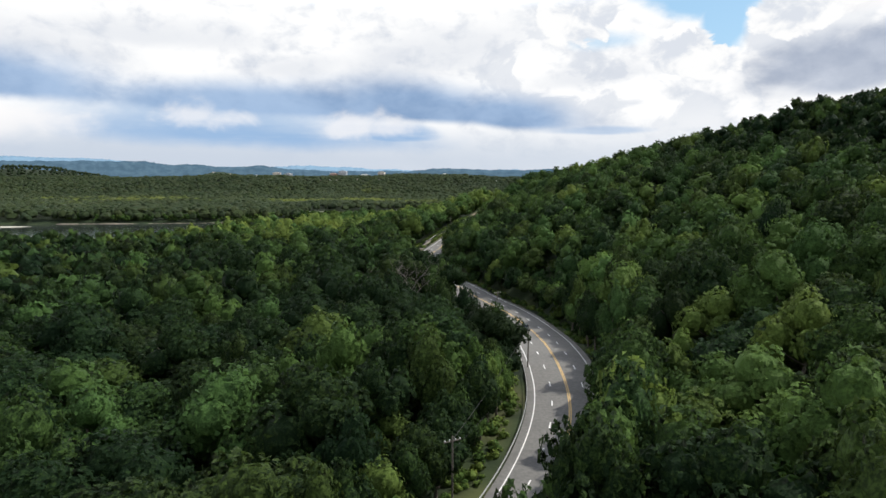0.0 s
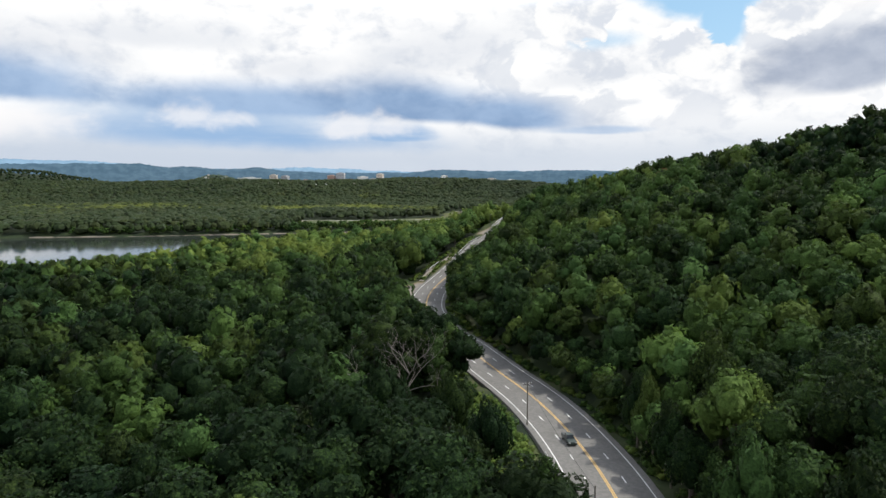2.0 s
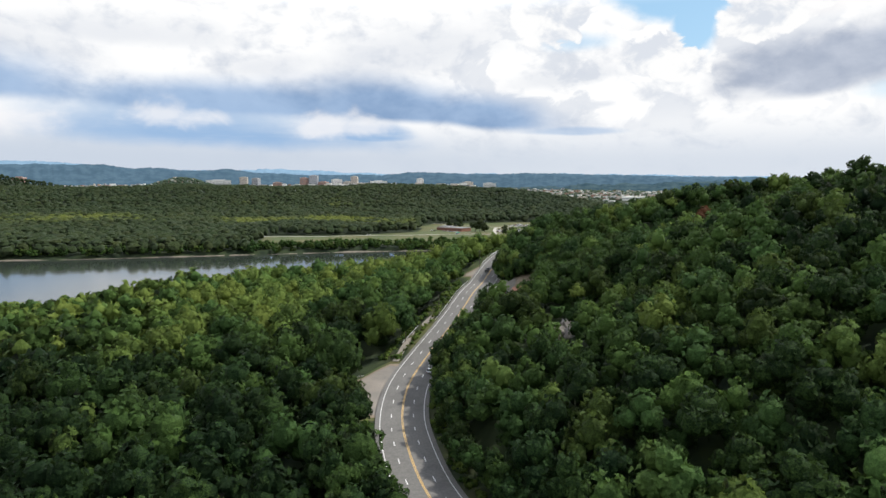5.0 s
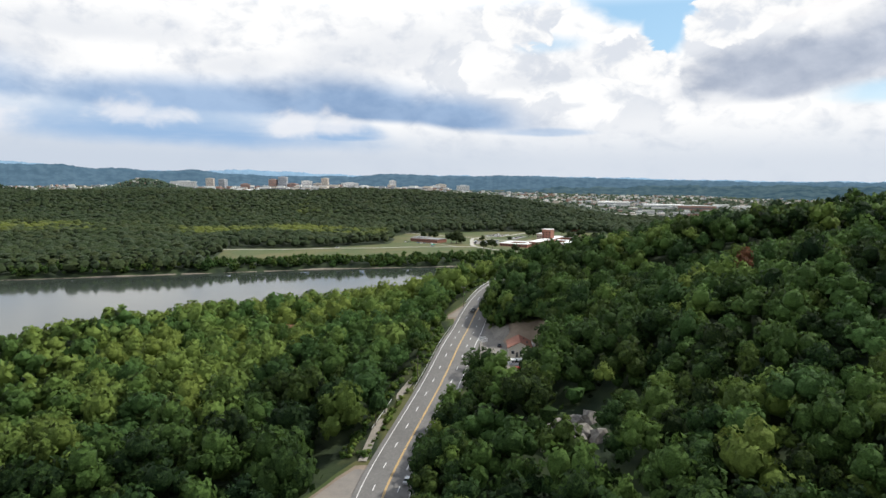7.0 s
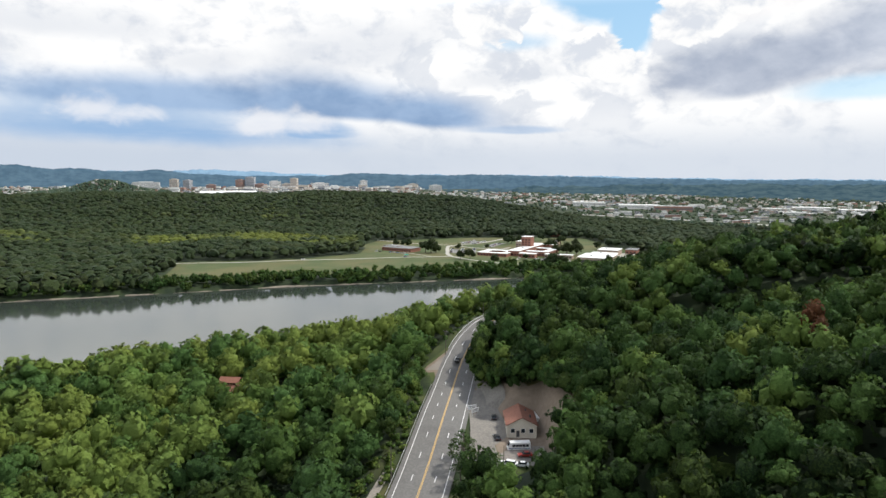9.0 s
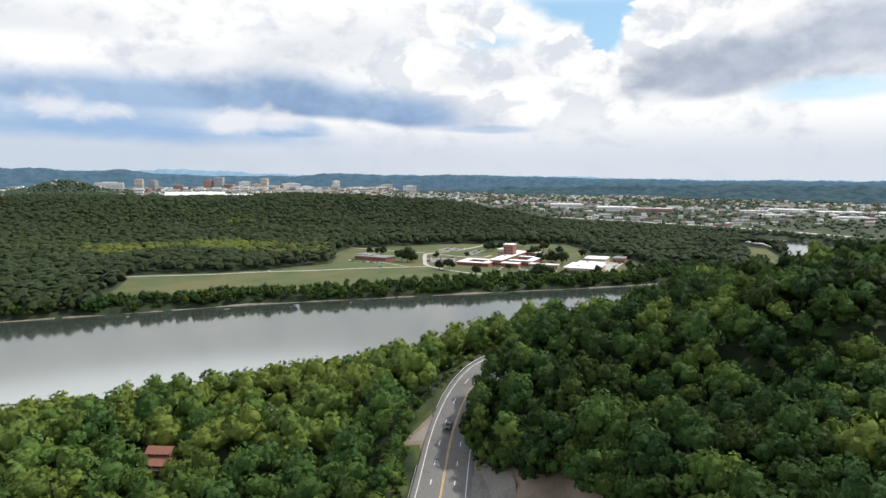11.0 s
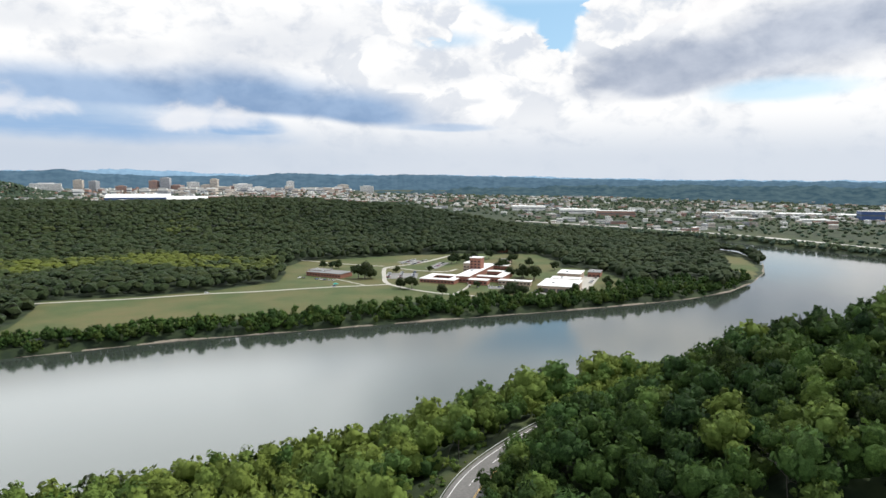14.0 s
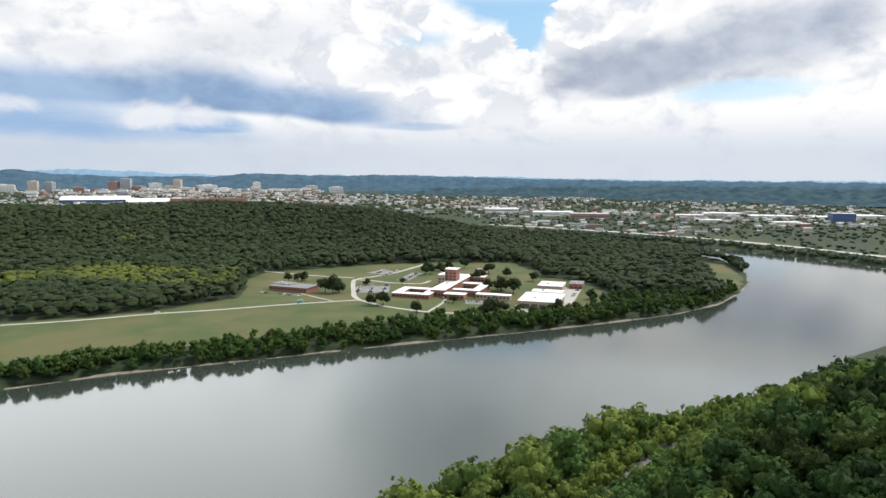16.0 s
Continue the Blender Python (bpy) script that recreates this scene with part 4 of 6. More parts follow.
# patches of sun on the bend, put into the tints as yellower trees
_tint += 0.75 * np.exp(-((((_x + 190) / 190) ** 2) ** 2) - (((_y - 1110 - 25 * np.sin(_x / 40.0)) / 70) ** 2) ** 2)
_tint += 0.45 * np.exp(-(((_x + 620) / 210) ** 2) - ((_y - 1150) / 130) ** 2)
_t = np.where(_belt, _t, np.where((_l > -18) | (_b < 22), np.maximum(_t, 0.58 * _top), 0.62 * _r))
_z = heights(_x, _y) + _top - _t * 0.85
_tint = np.clip(_tint, 0, 1.3)
bend_woods = scatter("bend_woods", FARP, _x[~_belt], _y[~_belt], _z[~_belt], _r[~_belt], _t[~_belt], _tint[~_belt], LEAF_FAR, RNG)
belt_woods = scatter("belt_woods", MID, _x[_belt], _y[_belt], _z[_belt] - 1.0, _r[_belt], _t[_belt], _tint[_belt] - 0.1, LEAF, RNG)
tagged(belt_woods, "belt of green trees between lawn and river", "woods", kind="stuff")
tagged(bend_woods, "wooded ridge of dull green broadleaf trees beyond the river", "woods", kind="stuff")
# second row of the belt
_c = np.cumsum(np.r_[0, np.hypot(*np.diff(BEND[4:17], axis=0).T)])
_s = np.arange(0, _c[-1], 1.7)
_n = len(_s)
_x = np.interp(_s, _c, BEND[4:17, 0]) + RNG.normal(0, 2.0, _n)
_y = np.interp(_s, _c, BEND[4:17, 1]) + RNG.uniform(3.5, 32, _n)
_r = RNG.uniform(2.4, 5.4, _n)
bank = scatter("shore_trees", MID, _x, _y, heights(_x, _y) + RNG.uniform(2.5, 5.5, _n), _r, _r * RNG.uniform(0.9, 1.3, _n), RNG.uniform(0, 0.6, _n), LEAF, RNG)
tagged(bank, "dense belt of dark green trees along the river shore", "woods", kind="stuff")
# the far left ridge
_x, _y = jitter(-2400, -700, 1930, 2300, 18, RNG)
_ok = (inside(BEND, _x, _y) > 5) & (np.abs(_x) < 0.98 * (_y + 200))
_x, _y = _x[_ok], _y[_ok]
_r = RNG.uniform(6, 10, len(_x))
# low tints: cloud shadow on this hill put into the leaf tone
ridge_woods = scatter("ridge_woods", [dome(RNG, 6, 3) for _ in range(4)], _x, _y, heights(_x, _y) + 8, _r, _r, RNG.uniform(-0.6, -0.1, len(_x)), LEAF_FAR, RNG)
tagged(ridge_woods, "dark wooded hill behind the bend", "woods", kind="stuff")


# ---- kit for things ----
def part(name, bm, material, parent=None, label=""):
    """Links a bmesh as one mesh object, under a thing or part."""
    me = bpy.data.meshes.new(name)
    bm.to_mesh(me)
    bm.free()
    me.materials.append(material)
    ob = new(name, me)
    if parent is not None:
        ob.parent = parent
    return tagged(ob, label)


def raw(name, vf, material, parent=None, label=""):
    """The same from verts and faces."""
    me = bpy.data.meshes.new(name)
    me.from_pydata([tuple(map(float, p)) for p in vf[0]], [], [tuple(map(int, q)) for q in vf[1]])
    me.materials.append(material)
    me.update()
    ob = new(name, me)
    if parent is not None:
        ob.parent = parent
    return tagged(ob, label)


def box(x0, y0, z0, x1, y1, z1, bevel=0.0, taper=0.0, bm=None):
    """A block, with rounded edges or a narrower top."""
    bm = bm or bmesh.new()
    v = [bm.verts.new((x + (taper if x == x0 else -taper) * (z == z1), y + (taper if y == y0 else -taper) * (z == z1), z)) for z in (z0, z1) for x, y in ((x0, y0), (x1, y0), (x1, y1), (x0, y1))]
    fs = [bm.faces.new([v[i] for i in q]) for q in ((3, 2, 1, 0), (4, 5, 6, 7), (0, 1, 5, 4), (1, 2, 6, 5), (2, 3, 7, 6), (3, 0, 4, 7))]
    if bevel:
        bmesh.ops.bevel(bm, geom=list({e for f in fs for e in f.edges}), offset=bevel, segments=2, affect="EDGES", profile=0.6)
    return bm


def rod(r, z0, z1, sides=10, top=None, bm=None):
    bm = bm or bmesh.new()
    bmesh.ops.create_cone(bm, cap_ends=True, segments=sides, radius1=r, radius2=r if top is None else top, depth=z1 - z0, matrix=Matrix.Translation((0, 0, (z0 + z1) / 2)))
    return bm


def profile_block(points, y0, y1, squeeze=0.0, bevel=0.0):
    """A side outline (x, z) drawn across from y0 to y1, drawn in at its upper points."""
    bm = bmesh.new()
    top = max(z for _, z in points)
    low = min(z for _, z in points)
    rows = []
    for y, s in ((y0, 1), (y1, -1)):
        rows.append([bm.verts.new((x, y + s * squeeze * (z - low) / (top - low), z)) for x, z in points])
    n = len(points)
    bm.faces.new(rows[0])
    bm.faces.new(rows[1][::-1])
    for i in range(n):
        bm.faces.new((rows[0][(i + 1) % n], rows[0][i], rows[1][i], rows[1][(i + 1) % n]))
    bmesh.ops.recalc_face_normals(bm, faces=bm.faces)
    if bevel:
        bmesh.ops.bevel(bm, geom=bm.edges[:], offset=bevel, segments=1, affect="EDGES")
    return bm


STEEL = plain("galvanised_steel", (0.42, 0.43, 0.43), (0.55, 0.56, 0.56), 1.0, 0.45, 0.7)
POLEWOOD = plain("weathered_pole_wood", (0.10, 0.085, 0.07), (0.17, 0.15, 0.13), 1.0, 0.9)
BLACK = plain("black_rubber", (0.02, 0.02, 0.02), (0.035, 0.035, 0.035), 1.0, 0.7)
GLASS = plain("dark_glass", (0.02, 0.025, 0.03), (0.03, 0.035, 0.04), 0.5, 0.08, 0.0, 0.0, 0.0)
LAMP = plain("clear_lamp_lens", (0.6, 0.6, 0.58), (0.7, 0.7, 0.68), 1.0, 0.15)
TAIL = plain("red_lamp_lens", (0.3, 0.02, 0.02), (0.4, 0.03, 0.03), 1.0, 0.2)
BRICK = plain("red_brick", (0.23, 0.10, 0.07), (0.32, 0.15, 0.11), 1.5, 0.9)
BRICK_PALE = plain("tan_brick", (0.34, 0.26, 0.20), (0.42, 0.34, 0.27), 1.5, 0.9)
WHITE_ROOF = plain("white_roof_membrane", (0.66, 0.66, 0.64), (0.80, 0.80, 0.78), 0.15, 0.8)
GREY_ROOF = plain("grey_roof_felt", (0.16, 0.16, 0.16), (0.24, 0.24, 0.235), 0.2, 0.9)
RED_ROOF = plain("rusty_red_roof_shingle", (0.20, 0.085, 0.058), (0.28, 0.13, 0.09), 0.8, 0.85)
STUCCO = plain("cream_stucco", (0.55, 0.50, 0.42), (0.66, 0.61, 0.52), 0.6, 0.9)
WHITE_PAINT = plain("white_paint", (0.70, 0.70, 0.69), (0.80, 0.80, 0.79), 0.5, 0.5)
CONCRETE = plain("pale_concrete", (0.36, 0.35, 0.32), (0.48, 0.46, 0.42), 0.3, 0.9)
TRIM = plain("dark_trim_paint", (0.06, 0.06, 0.06), (0.09, 0.09, 0.09), 0.5, 0.6)
ROCK = plain("grey_limestone", (0.15, 0.14, 0.125), (0.28, 0.26, 0.23), 0.25, 0.95, 0.0, 0.8)
PAINTS = {k: plain(k + "_car_paint", a, b, 0.3, 0.3, 0.1, 0.0, 0.1) for k, a, b in (
    ("white", (0.72, 0.72, 0.72), (0.78, 0.78, 0.78)), ("silver", (0.40, 0.42, 0.43), (0.46, 0.48, 0.49)), ("black", (0.02, 0.02, 0.022), (0.03, 0.03, 0.032)),
    ("dark_green", (0.03, 0.045, 0.04), (0.045, 0.06, 0.055)), ("red", (0.28, 0.04, 0.03), (0.34, 0.05, 0.04)), ("blue", (0.05, 0.09, 0.22), (0.07, 0.12, 0.27)))}


def wheel(x, y, r, parent):
    bm = rod(r, -0.11, 0.11, 16)
    bmesh.ops.bevel(bm, geom=[e for e in bm.edges if len({round(v.co.z, 3) for v in e.verts}) == 1], offset=0.03, segments=1, affect="EDGES")
    bmesh.ops.transform(bm, matrix=pose(x, y, r, 90), verts=bm.verts)
    w = part("wheel", bm, BLACK, parent)
    bm = rod(r * 0.58, -0.125, 0.125, 12)
    bmesh.ops.transform(bm, matrix=pose(x, y, r, 90), verts=bm.verts)
    part("rim", bm, STEEL, w, "bright metal rim")


def vehicle(kind, paint, label):
    """Nose towards +x, standing on z = 0."""
    forms = {
        "car": (4.6, 1.8, [(-2.3, 0.3), (2.25, 0.3), (2.3, 0.62), (2.1, 0.78), (1.05, 0.95), (-1.9, 0.98), (-2.3, 0.85)], [(-1.75, 0.95), (0.95, 0.93), (0.25, 1.42), (-1.1, 1.45)], 0.32, (1.42, -1.38)),
        "van": (4.8, 1.9, [(-2.4, 0.35), (2.35, 0.35), (2.4, 0.75), (2.2, 0.95), (1.2, 1.08), (-2.35, 1.08)], [(-2.3, 1.05), (1.15, 1.05), (0.45, 1.68), (-2.1, 1.72)], 0.36, (1.5, -1.5)),
        "pickup": (5.6, 1.95, [(-2.8, 0.45), (2.75, 0.45), (2.8, 0.85), (2.6, 1.05), (1.2, 1.15), (-2.8, 1.12)], [(-0.75, 1.1), (1.15, 1.1), (0.6, 1.76), (-0.6, 1.78)], 0.38, (1.8, -1.75)),
    }
    length, width, low, cabin, r, axles = forms[kind]
    w = width / 2
    thing = new(kind, None)
    part("body", profile_block(low, -w, w, 0.06, 0.05), paint, thing)
    part("glazed_cabin", profile_block(cabin, -w + 0.07, w - 0.07, 0.2, 0.03), GLASS, thing, "dark tinted windows")
    zt = max(z for _, z in cabin)
    xs = sorted(x for x, z in cabin if z > zt - 0.1)
    part("roof", box(xs[0] - 0.06, -w + 0.28, zt - 0.02, xs[-1] + 0.04, w - 0.28, zt + 0.03, 0.015), paint, thing)
    if kind == "pickup":
        part("bed", box(-2.7, -w + 0.14, 0.98, -0.82, w - 0.14, 1.135, 0.01), TRIM, thing, "open dark load bed")
    for x in axles:
        for y in (-w + 0.08, w - 0.08):
            wheel(x, y, r, thing)
    z = low[2][1]
    for y in (-w + 0.3, w - 0.3):
        part("headlight", box(length / 2 - 0.1, y - 0.17, z - 0.03, length / 2 + 0.01, y + 0.17, z + 0.11, 0.02), LAMP, thing, "clear headlight")
        part("tail_light", box(-length / 2 - 0.01, y - 0.15, z + 0.02, -length / 2 + 0.08, y + 0.15, z + 0.18, 0.02), TAIL, thing, "red tail light")
    return tagged(thing, label, "car" if kind != "pickup" else "pickup truck")


def set_at(ob, x, y, z, turn=0.0, scale=1.0):
    ob.matrix_basis = pose(x, y, z, 0, 0, turn) @ Matrix.Diagonal((scale, scale, scale, 1))
    return ob


def heading(s):
    """The road's turn in degrees, seen along it."""
    a, b = along(s - 1, 0), along(s + 1, 0)
    return math.degrees(math.atan2(b[1] - a[1], b[0] - a[0]))


def on_lane(ob, s, off, back=False):
    p = along(s, off, 0.06)
    return set_at(ob, *p, heading(s) + (180 if back else 0))


# ---- on the road ----
on_lane(vehicle("pickup", PAINTS["dark_green"], "dark green pickup truck driving on the asphalt road"), -2, 1.75, True)
on_lane(vehicle("van", PAINTS["white"], "white utility vehicle driving on the asphalt road"), 72, 1.75, True)
on_lane(vehicle("car", PAINTS["silver"], "silver grey car driving in the outer lane"), 189, -5.1, False)
on_lane(vehicle("car", PAINTS["white"], "white car driving beside the centre line"), 366, -1.75, False)
on_lane(vehicle("pickup", PAINTS["black"], "black pickup truck with an open load bed on the road"), 343, 1.75, True)


def guard_rail(s0, s1, off, label):
    """Steel beam on posts along the road."""
    at = np.arange(s0, s1, 2.0)
    base = along(s0, off)
    rail = set_at(new("guard_rail", None), *base)
    prof = ((0.0, 0.45), (0.06, 0.52), (0.0, 0.6), (0.06, 0.68), (0.0, 0.75), (-0.04, 0.75), (-0.04, 0.45))
    v, n = [], len(prof)
    for s in at:
        p, q = along(s, off) - base, along(s, off - 1) - base
        for o, z in prof:
            v.append(p + (q - p) * o + np.array([0, 0, z]))
    f = [(i * n + j, (i + 1) * n + j, (i + 1) * n + (j + 1) % n, i * n + (j + 1) % n) for i in range(len(at) - 1) for j in range(n)]
    raw("beam", (v, f), STEEL, rail)
    me = None
    for s in at[::2]:
        if me is None:
            me = part("post", box(-0.07, -0.07, -0.5, 0.07, 0.07, 0.74, 0.01), POLEWOOD, rail).data
            ob = bpy.data.objects[[o.name for o in rail.children if o.name.startswith("post")][0]]
        else:
            ob = child("post", me, rail)
        p = along(s, off + 0.12) - base
        ob.location = p
    return tagged(rail, label, "guard rail")


guard_rail(-135, -8, 8.5, "long galvanised steel guard rail on the outer bend")
guard_rail(244, 322, 8.7, "galvanised steel guard rail above the wooded slope")
guard_rail(352, 428, 8.5, "curved galvanised steel guard rail at the road edge")
guard_rail(215, 236, 14.0, "short pale guard rail at the gravel pull-off")


def utility_pole(x, y, z, height, turn, label, arm=True, box_on=False):
    pole = set_at(new("utility_pole", None), x, y, z, turn)
    part("shaft", rod(0.17, -0.8, height, 10, 0.11), POLEWOOD, pole)
    if arm:
        part("crossarm", box(-1.3, -0.07, height - 0.75, 1.3, 0.07, height - 0.6, 0.01), POLEWOOD, pole)
        for a in (-1.15, -0.45, 0.45, 1.15):
            bm = rod(0.05, height - 0.6, height - 0.38, 8, 0.07)
            bmesh.ops.translate(bm, vec=(a, 0, 0), verts=bm.verts)
            part("insulator", bm, WHITE_PAINT, pole, "pale insulator")
    if box_on:
        bm = rod(0.26, height - 2.3, height - 1.3, 12)
        bmesh.ops.translate(bm, vec=(0.42, 0, 0), verts=bm.verts)
        part("transformer", bm, STEEL, pole, "grey transformer can")
    return tagged(pole, label, "utility pole", "utility poles")


def ground_at(x, y):
    return float(heights([x], [y])[0])


POLES = ((6.5, -110, 11.5, 30), (25.0, -45, 10.5, 10), (22.2, 8, 10.6, 30), (-18, 160, 10.5, 40), (-4.5, 222, 10.5, -20), (10.6, 254, 10.6, -15), (39.0, 352, 11.0, -40), (66.0, 407, 11.0, -45))
_tops = []
for _i, (_px, _py, _ph, _pt) in enumerate(POLES):
    _z = ground_at(_px, _py)
    utility_pole(_px, _py, _z, _ph, _pt, "weathered wooden utility pole at the road edge" if _i != 4 else "wooden utility pole with a grey transformer can", _i in (0, 2, 3, 4, 6), _i == 4)
    _tops.append(np.array([_px, _py, _z + _ph - 0.5]))
utility_pole(42.3, 249, ground_at(42.3, 249), 10.5, 20, "wooden utility pole standing in the gravel lot", False)


def cable(a, b, sag, label):
    k = np.linspace(0, 1, 13)[:, None]
    p = a + (b - a) * k
    p[:, 2] -= 4 * sag * (k * (1 - k))[:, 0]
    o = set_at(new("overhead_cable", None), *a)
    raw("strand", tube(p - a, np.full(13, 0.03), 5), BLACK, o)
    return tagged(o, label, "cable", "overhead cables")


for _a, _b in ((0, 1), (1, 2), (4, 5), (6, 7)):
    cable(_tops[_a], _tops[_b], 0.8, "thin black overhead cable strung between poles")
cable(_tops[0] + np.array([0, 0, -1.5]), along(-52, 9.5, 1.0), 0.5, "thin black stay cable anchored beside the road")

# ---- the bare tree and the outcrop ----


def bare_tree(x, y, height, seed, label):
    rng = np.random.default_rng(seed)
    limbs, twigs = [], []

    def grow(p, way, length, r, level):
        pts, w = [p], way.copy()
        for _ in range(4):
            w = w + rng.normal(size=3) * 0.16 + np.array([0, 0, 0.04])
            w /= np.linalg.norm(w)
            pts.append(pts[-1] + w * length / 4)
        (limbs if level < 2 else twigs).append(tube(pts, np.linspace(r, r * 0.45, 5), 6 if level < 2 else 4))
        if level < 4:
            for k in range(3 if level else 8):
                q = pts[rng.integers(2, 5)]
                a = rng.normal(size=3)
                a[2] = abs(a[2]) * 0.35
                v = w * 0.55 + a / np.linalg.norm(a) * 1.0
                grow(q, v / np.linalg.norm(v), length * rng.uniform(0.5, 0.72), r * 0.5, level + 1)

    grow(np.zeros(3) - np.array([0, 0, 0.5]), np.array([0.05, 0, 1.0]), height * 0.42, height * 0.0085, 0)
    t = raw("bare_tree", join(*limbs), DEADWOOD)
    raw("twig_spray", join(*twigs), DEADWOOD, t)
    set_at(t, x, y, ground_at(x, y))
    return tagged(t, label, "tree", "bare trees")


bare_tree(-7.5, 24, 30, 3, "dead leafless tree with pale grey spreading branches")
bare_tree(-15.5, 19, 22, 8, "smaller dead leafless tree leaning among green crowns")
bare_tree(34, -98, 13, 5, "thin dead tree with bare pale twigs by the road")
bare_tree(122, 330, 15, 11, "bare grey tree standing in the hillside woods")
bare_tree(64, -38, 16, 12, "dead tree with whitish branches above the green canopy")


def boulder(x, y, z, r, seed):
    rng = np.random.default_rng(seed)
    bm = bmesh.new()
    bmesh.ops.create_icosphere(bm, subdivisions=2, radius=r)
    for v in bm.verts:
        n = noise.noise(v.co * (1.6 / r) + Vector((seed, 0, 0)))
        v.co *= 0.85 + 0.5 * n
        v.co.x = round(v.co.x / (r * 0.3)) * r * 0.3 * 0.6 + v.co.x * 0.4
    ob = part("rock", bm, ROCK)
    ob.matrix_basis = pose(x, y, z, rng.uniform(-15, 15), rng.uniform(-15, 15), rng.uniform(0, 360))
    return tagged(ob, "grey weathered limestone outcrop on the wooded slope", "rock", "rocks on the slope")


for _i in range(16):
    _bx, _by = 49 + RNG.normal() * 5.5, 179 + RNG.normal() * 5
    boulder(_bx, _by, ground_at(_bx, _by) + 0.6, RNG.uniform(1.4, 3.6), _i)

# ---- the lot beside the road ----
LZ = ground_at(52, 276)


def window(parent, x, y, z, w, h, turn=0.0, frame_mat=None):
    """A pane in its frame, set 3 cm proud of a wall that faces the local -y."""
    o = part("window", box(-w / 2 - 0.08, -0.05, -0.08, w / 2 + 0.08, 0.03, h + 0.08), frame_mat or WHITE_PAINT, parent)
    o.matrix_basis = pose(x, y, z, 0, 0, turn)
    part("pane", box(-w / 2, -0.07, 0, w / 2, -0.04, h), GLASS, o, "dark glass pane")
    return o


def gabled(name, x, y, z, turn, w, d, eave, ridge, wall, roof, label, over=0.5):
    """A house with its ridge along the local y."""
    h = set_at(new(name, None), x, y, z, turn)
    a, b = w / 2, d / 2
    pts = [(-a, -0.4), (a, -0.4), (a, eave), (0, ridge), (-a, eave)]
    part("wall", profile_block(pts, -b, b), wall, h)
    k = (ridge - eave) / a
    for s in (-1, 1):
        p = [(0, ridge + 0.06), (s * (a + over), eave - over * k + 0.06), (s * (a + over), eave - over * k + 0.26), (0, ridge + 0.28)]
        part("roof", profile_block(p, -b - over, b + over), roof, h)
    return h


def open_tree(x, y, height, seed, label):
    """A ragged tree whose limbs show between separate leafy sprays."""
    rng = np.random.default_rng(seed)
    lean = rng.normal(size=2) * 0.5
    limbs = [tube([(0, 0, -0.5), (lean[0] * 0.3, lean[1] * 0.3, height * 0.4), (lean[0], lean[1], height * 0.85)], (0.22, 0.16, 0.05), 7)]
    sprays = []
    for k in range(15):
        a, z = k * 2.4 + rng.uniform(0, 0.6), height * rng.uniform(0.3, 0.82)
        reach = height * rng.uniform(0.16, 0.34) * (1.25 - 0.7 * z / height)
        tip = np.array([math.cos(a) * reach + lean[0] * z / height, math.sin(a) * reach + lean[1] * z / height, z + height * rng.uniform(0.05, 0.16)])
        limbs.append(tube([(lean[0] * z / height, lean[1] * z / height, z), (tip[0] * 0.55, tip[1] * 0.55, z + 0.35), tip], (0.08, 0.05, 0.02), 5))
        v, f, w, d = spray(rng, 64, 0.17, 9, core=0)
        sprays.append((v * np.array([1, 1, 0.7]) * height * rng.uniform(0.1, 0.17) + tip, f, w, d))
    t = raw("tree", join(*limbs), BARK)
    t.matrix_basis = pose(x, y, ground_at(x, y), 0, 0, rng.uniform(0, 360))
    v, f = join(*[(p[0], p[1]) for p in sprays])
    c = new("crown", mesh_of("crown", v, f, [LEAF], tint=np.full(len(v), 0.3), rounds=np.concatenate([p[2] for p in sprays]), inner=np.zeros(len(v))))
    c.parent = t
    return tagged(t, label, "tree", "trees by the lot")


for _k, (_px, _py, _s) in enumerate(((31.5, 257.5, 11.0), (33.2, 263.5, 9.5), (30.2, 250.0, 9.0), (34.0, 250.5, 10.0), (38.5, 244.5, 10.5), (70.0, 262.0, 11.0), (70.5, 272.0, 12.0))):
    open_tree(_px, _py, _s, 40 + _k, "ragged open-crowned tree beside road and gravel lot")
shop = gabled("roadside_building", 54.0, 277.5, LZ, -8, 9.4, 12.5, 3.9, 6.3, STUCCO, RED_ROOF, "")
tagged(shop, "cream building with a rusty red gable roof beside the road", "building")
for _wx in (-2.9, 0.4, 3.0):
    window(shop, _wx, -6.25, 1.4, 1.2, 1.3)
part("door", box(-1.75, -6.31, 0, -0.75, -6.2, 2.05), TRIM, shop, "dark entrance door")
for _wy in (-3.5, 0.5, 4.0):
    window(shop, -4.7, _wy, 1.4, 1.3, 1.2, -90)
for _vx, _vy in ((2.0, 2.5), (3.0, -2.5)):
    part("roof_vent", box(_vx - 0.25, _vy - 0.25, 4.6, _vx + 0.25, _vy + 0.25, 6.0, 0.04), TRIM, shop, "dark roof vent")
_an = set_at(new("shed", None), 62.3, 282, LZ, -8)
part("wall", box(-1.6, -3, -0.4, 1.6, 3, 2.8), WHITE_PAINT, _an)
part("roof", box(-1.9, -3.3, 2.8, 1.9, 3.3, 3.0, 0.03), WHITE_ROOF, _an)
tagged(_an, "low white metal shed with a flat pale roof", "shed")
_sh = gabled("dark_shed", 39.8, 255.0, ground_at(40, 255), 14, 6.0, 7.0, 2.6, 3.6, TRIM, GREY_ROOF, "")
tagged(_sh, "low dark shed with a charcoal roof in the lot", "shed")


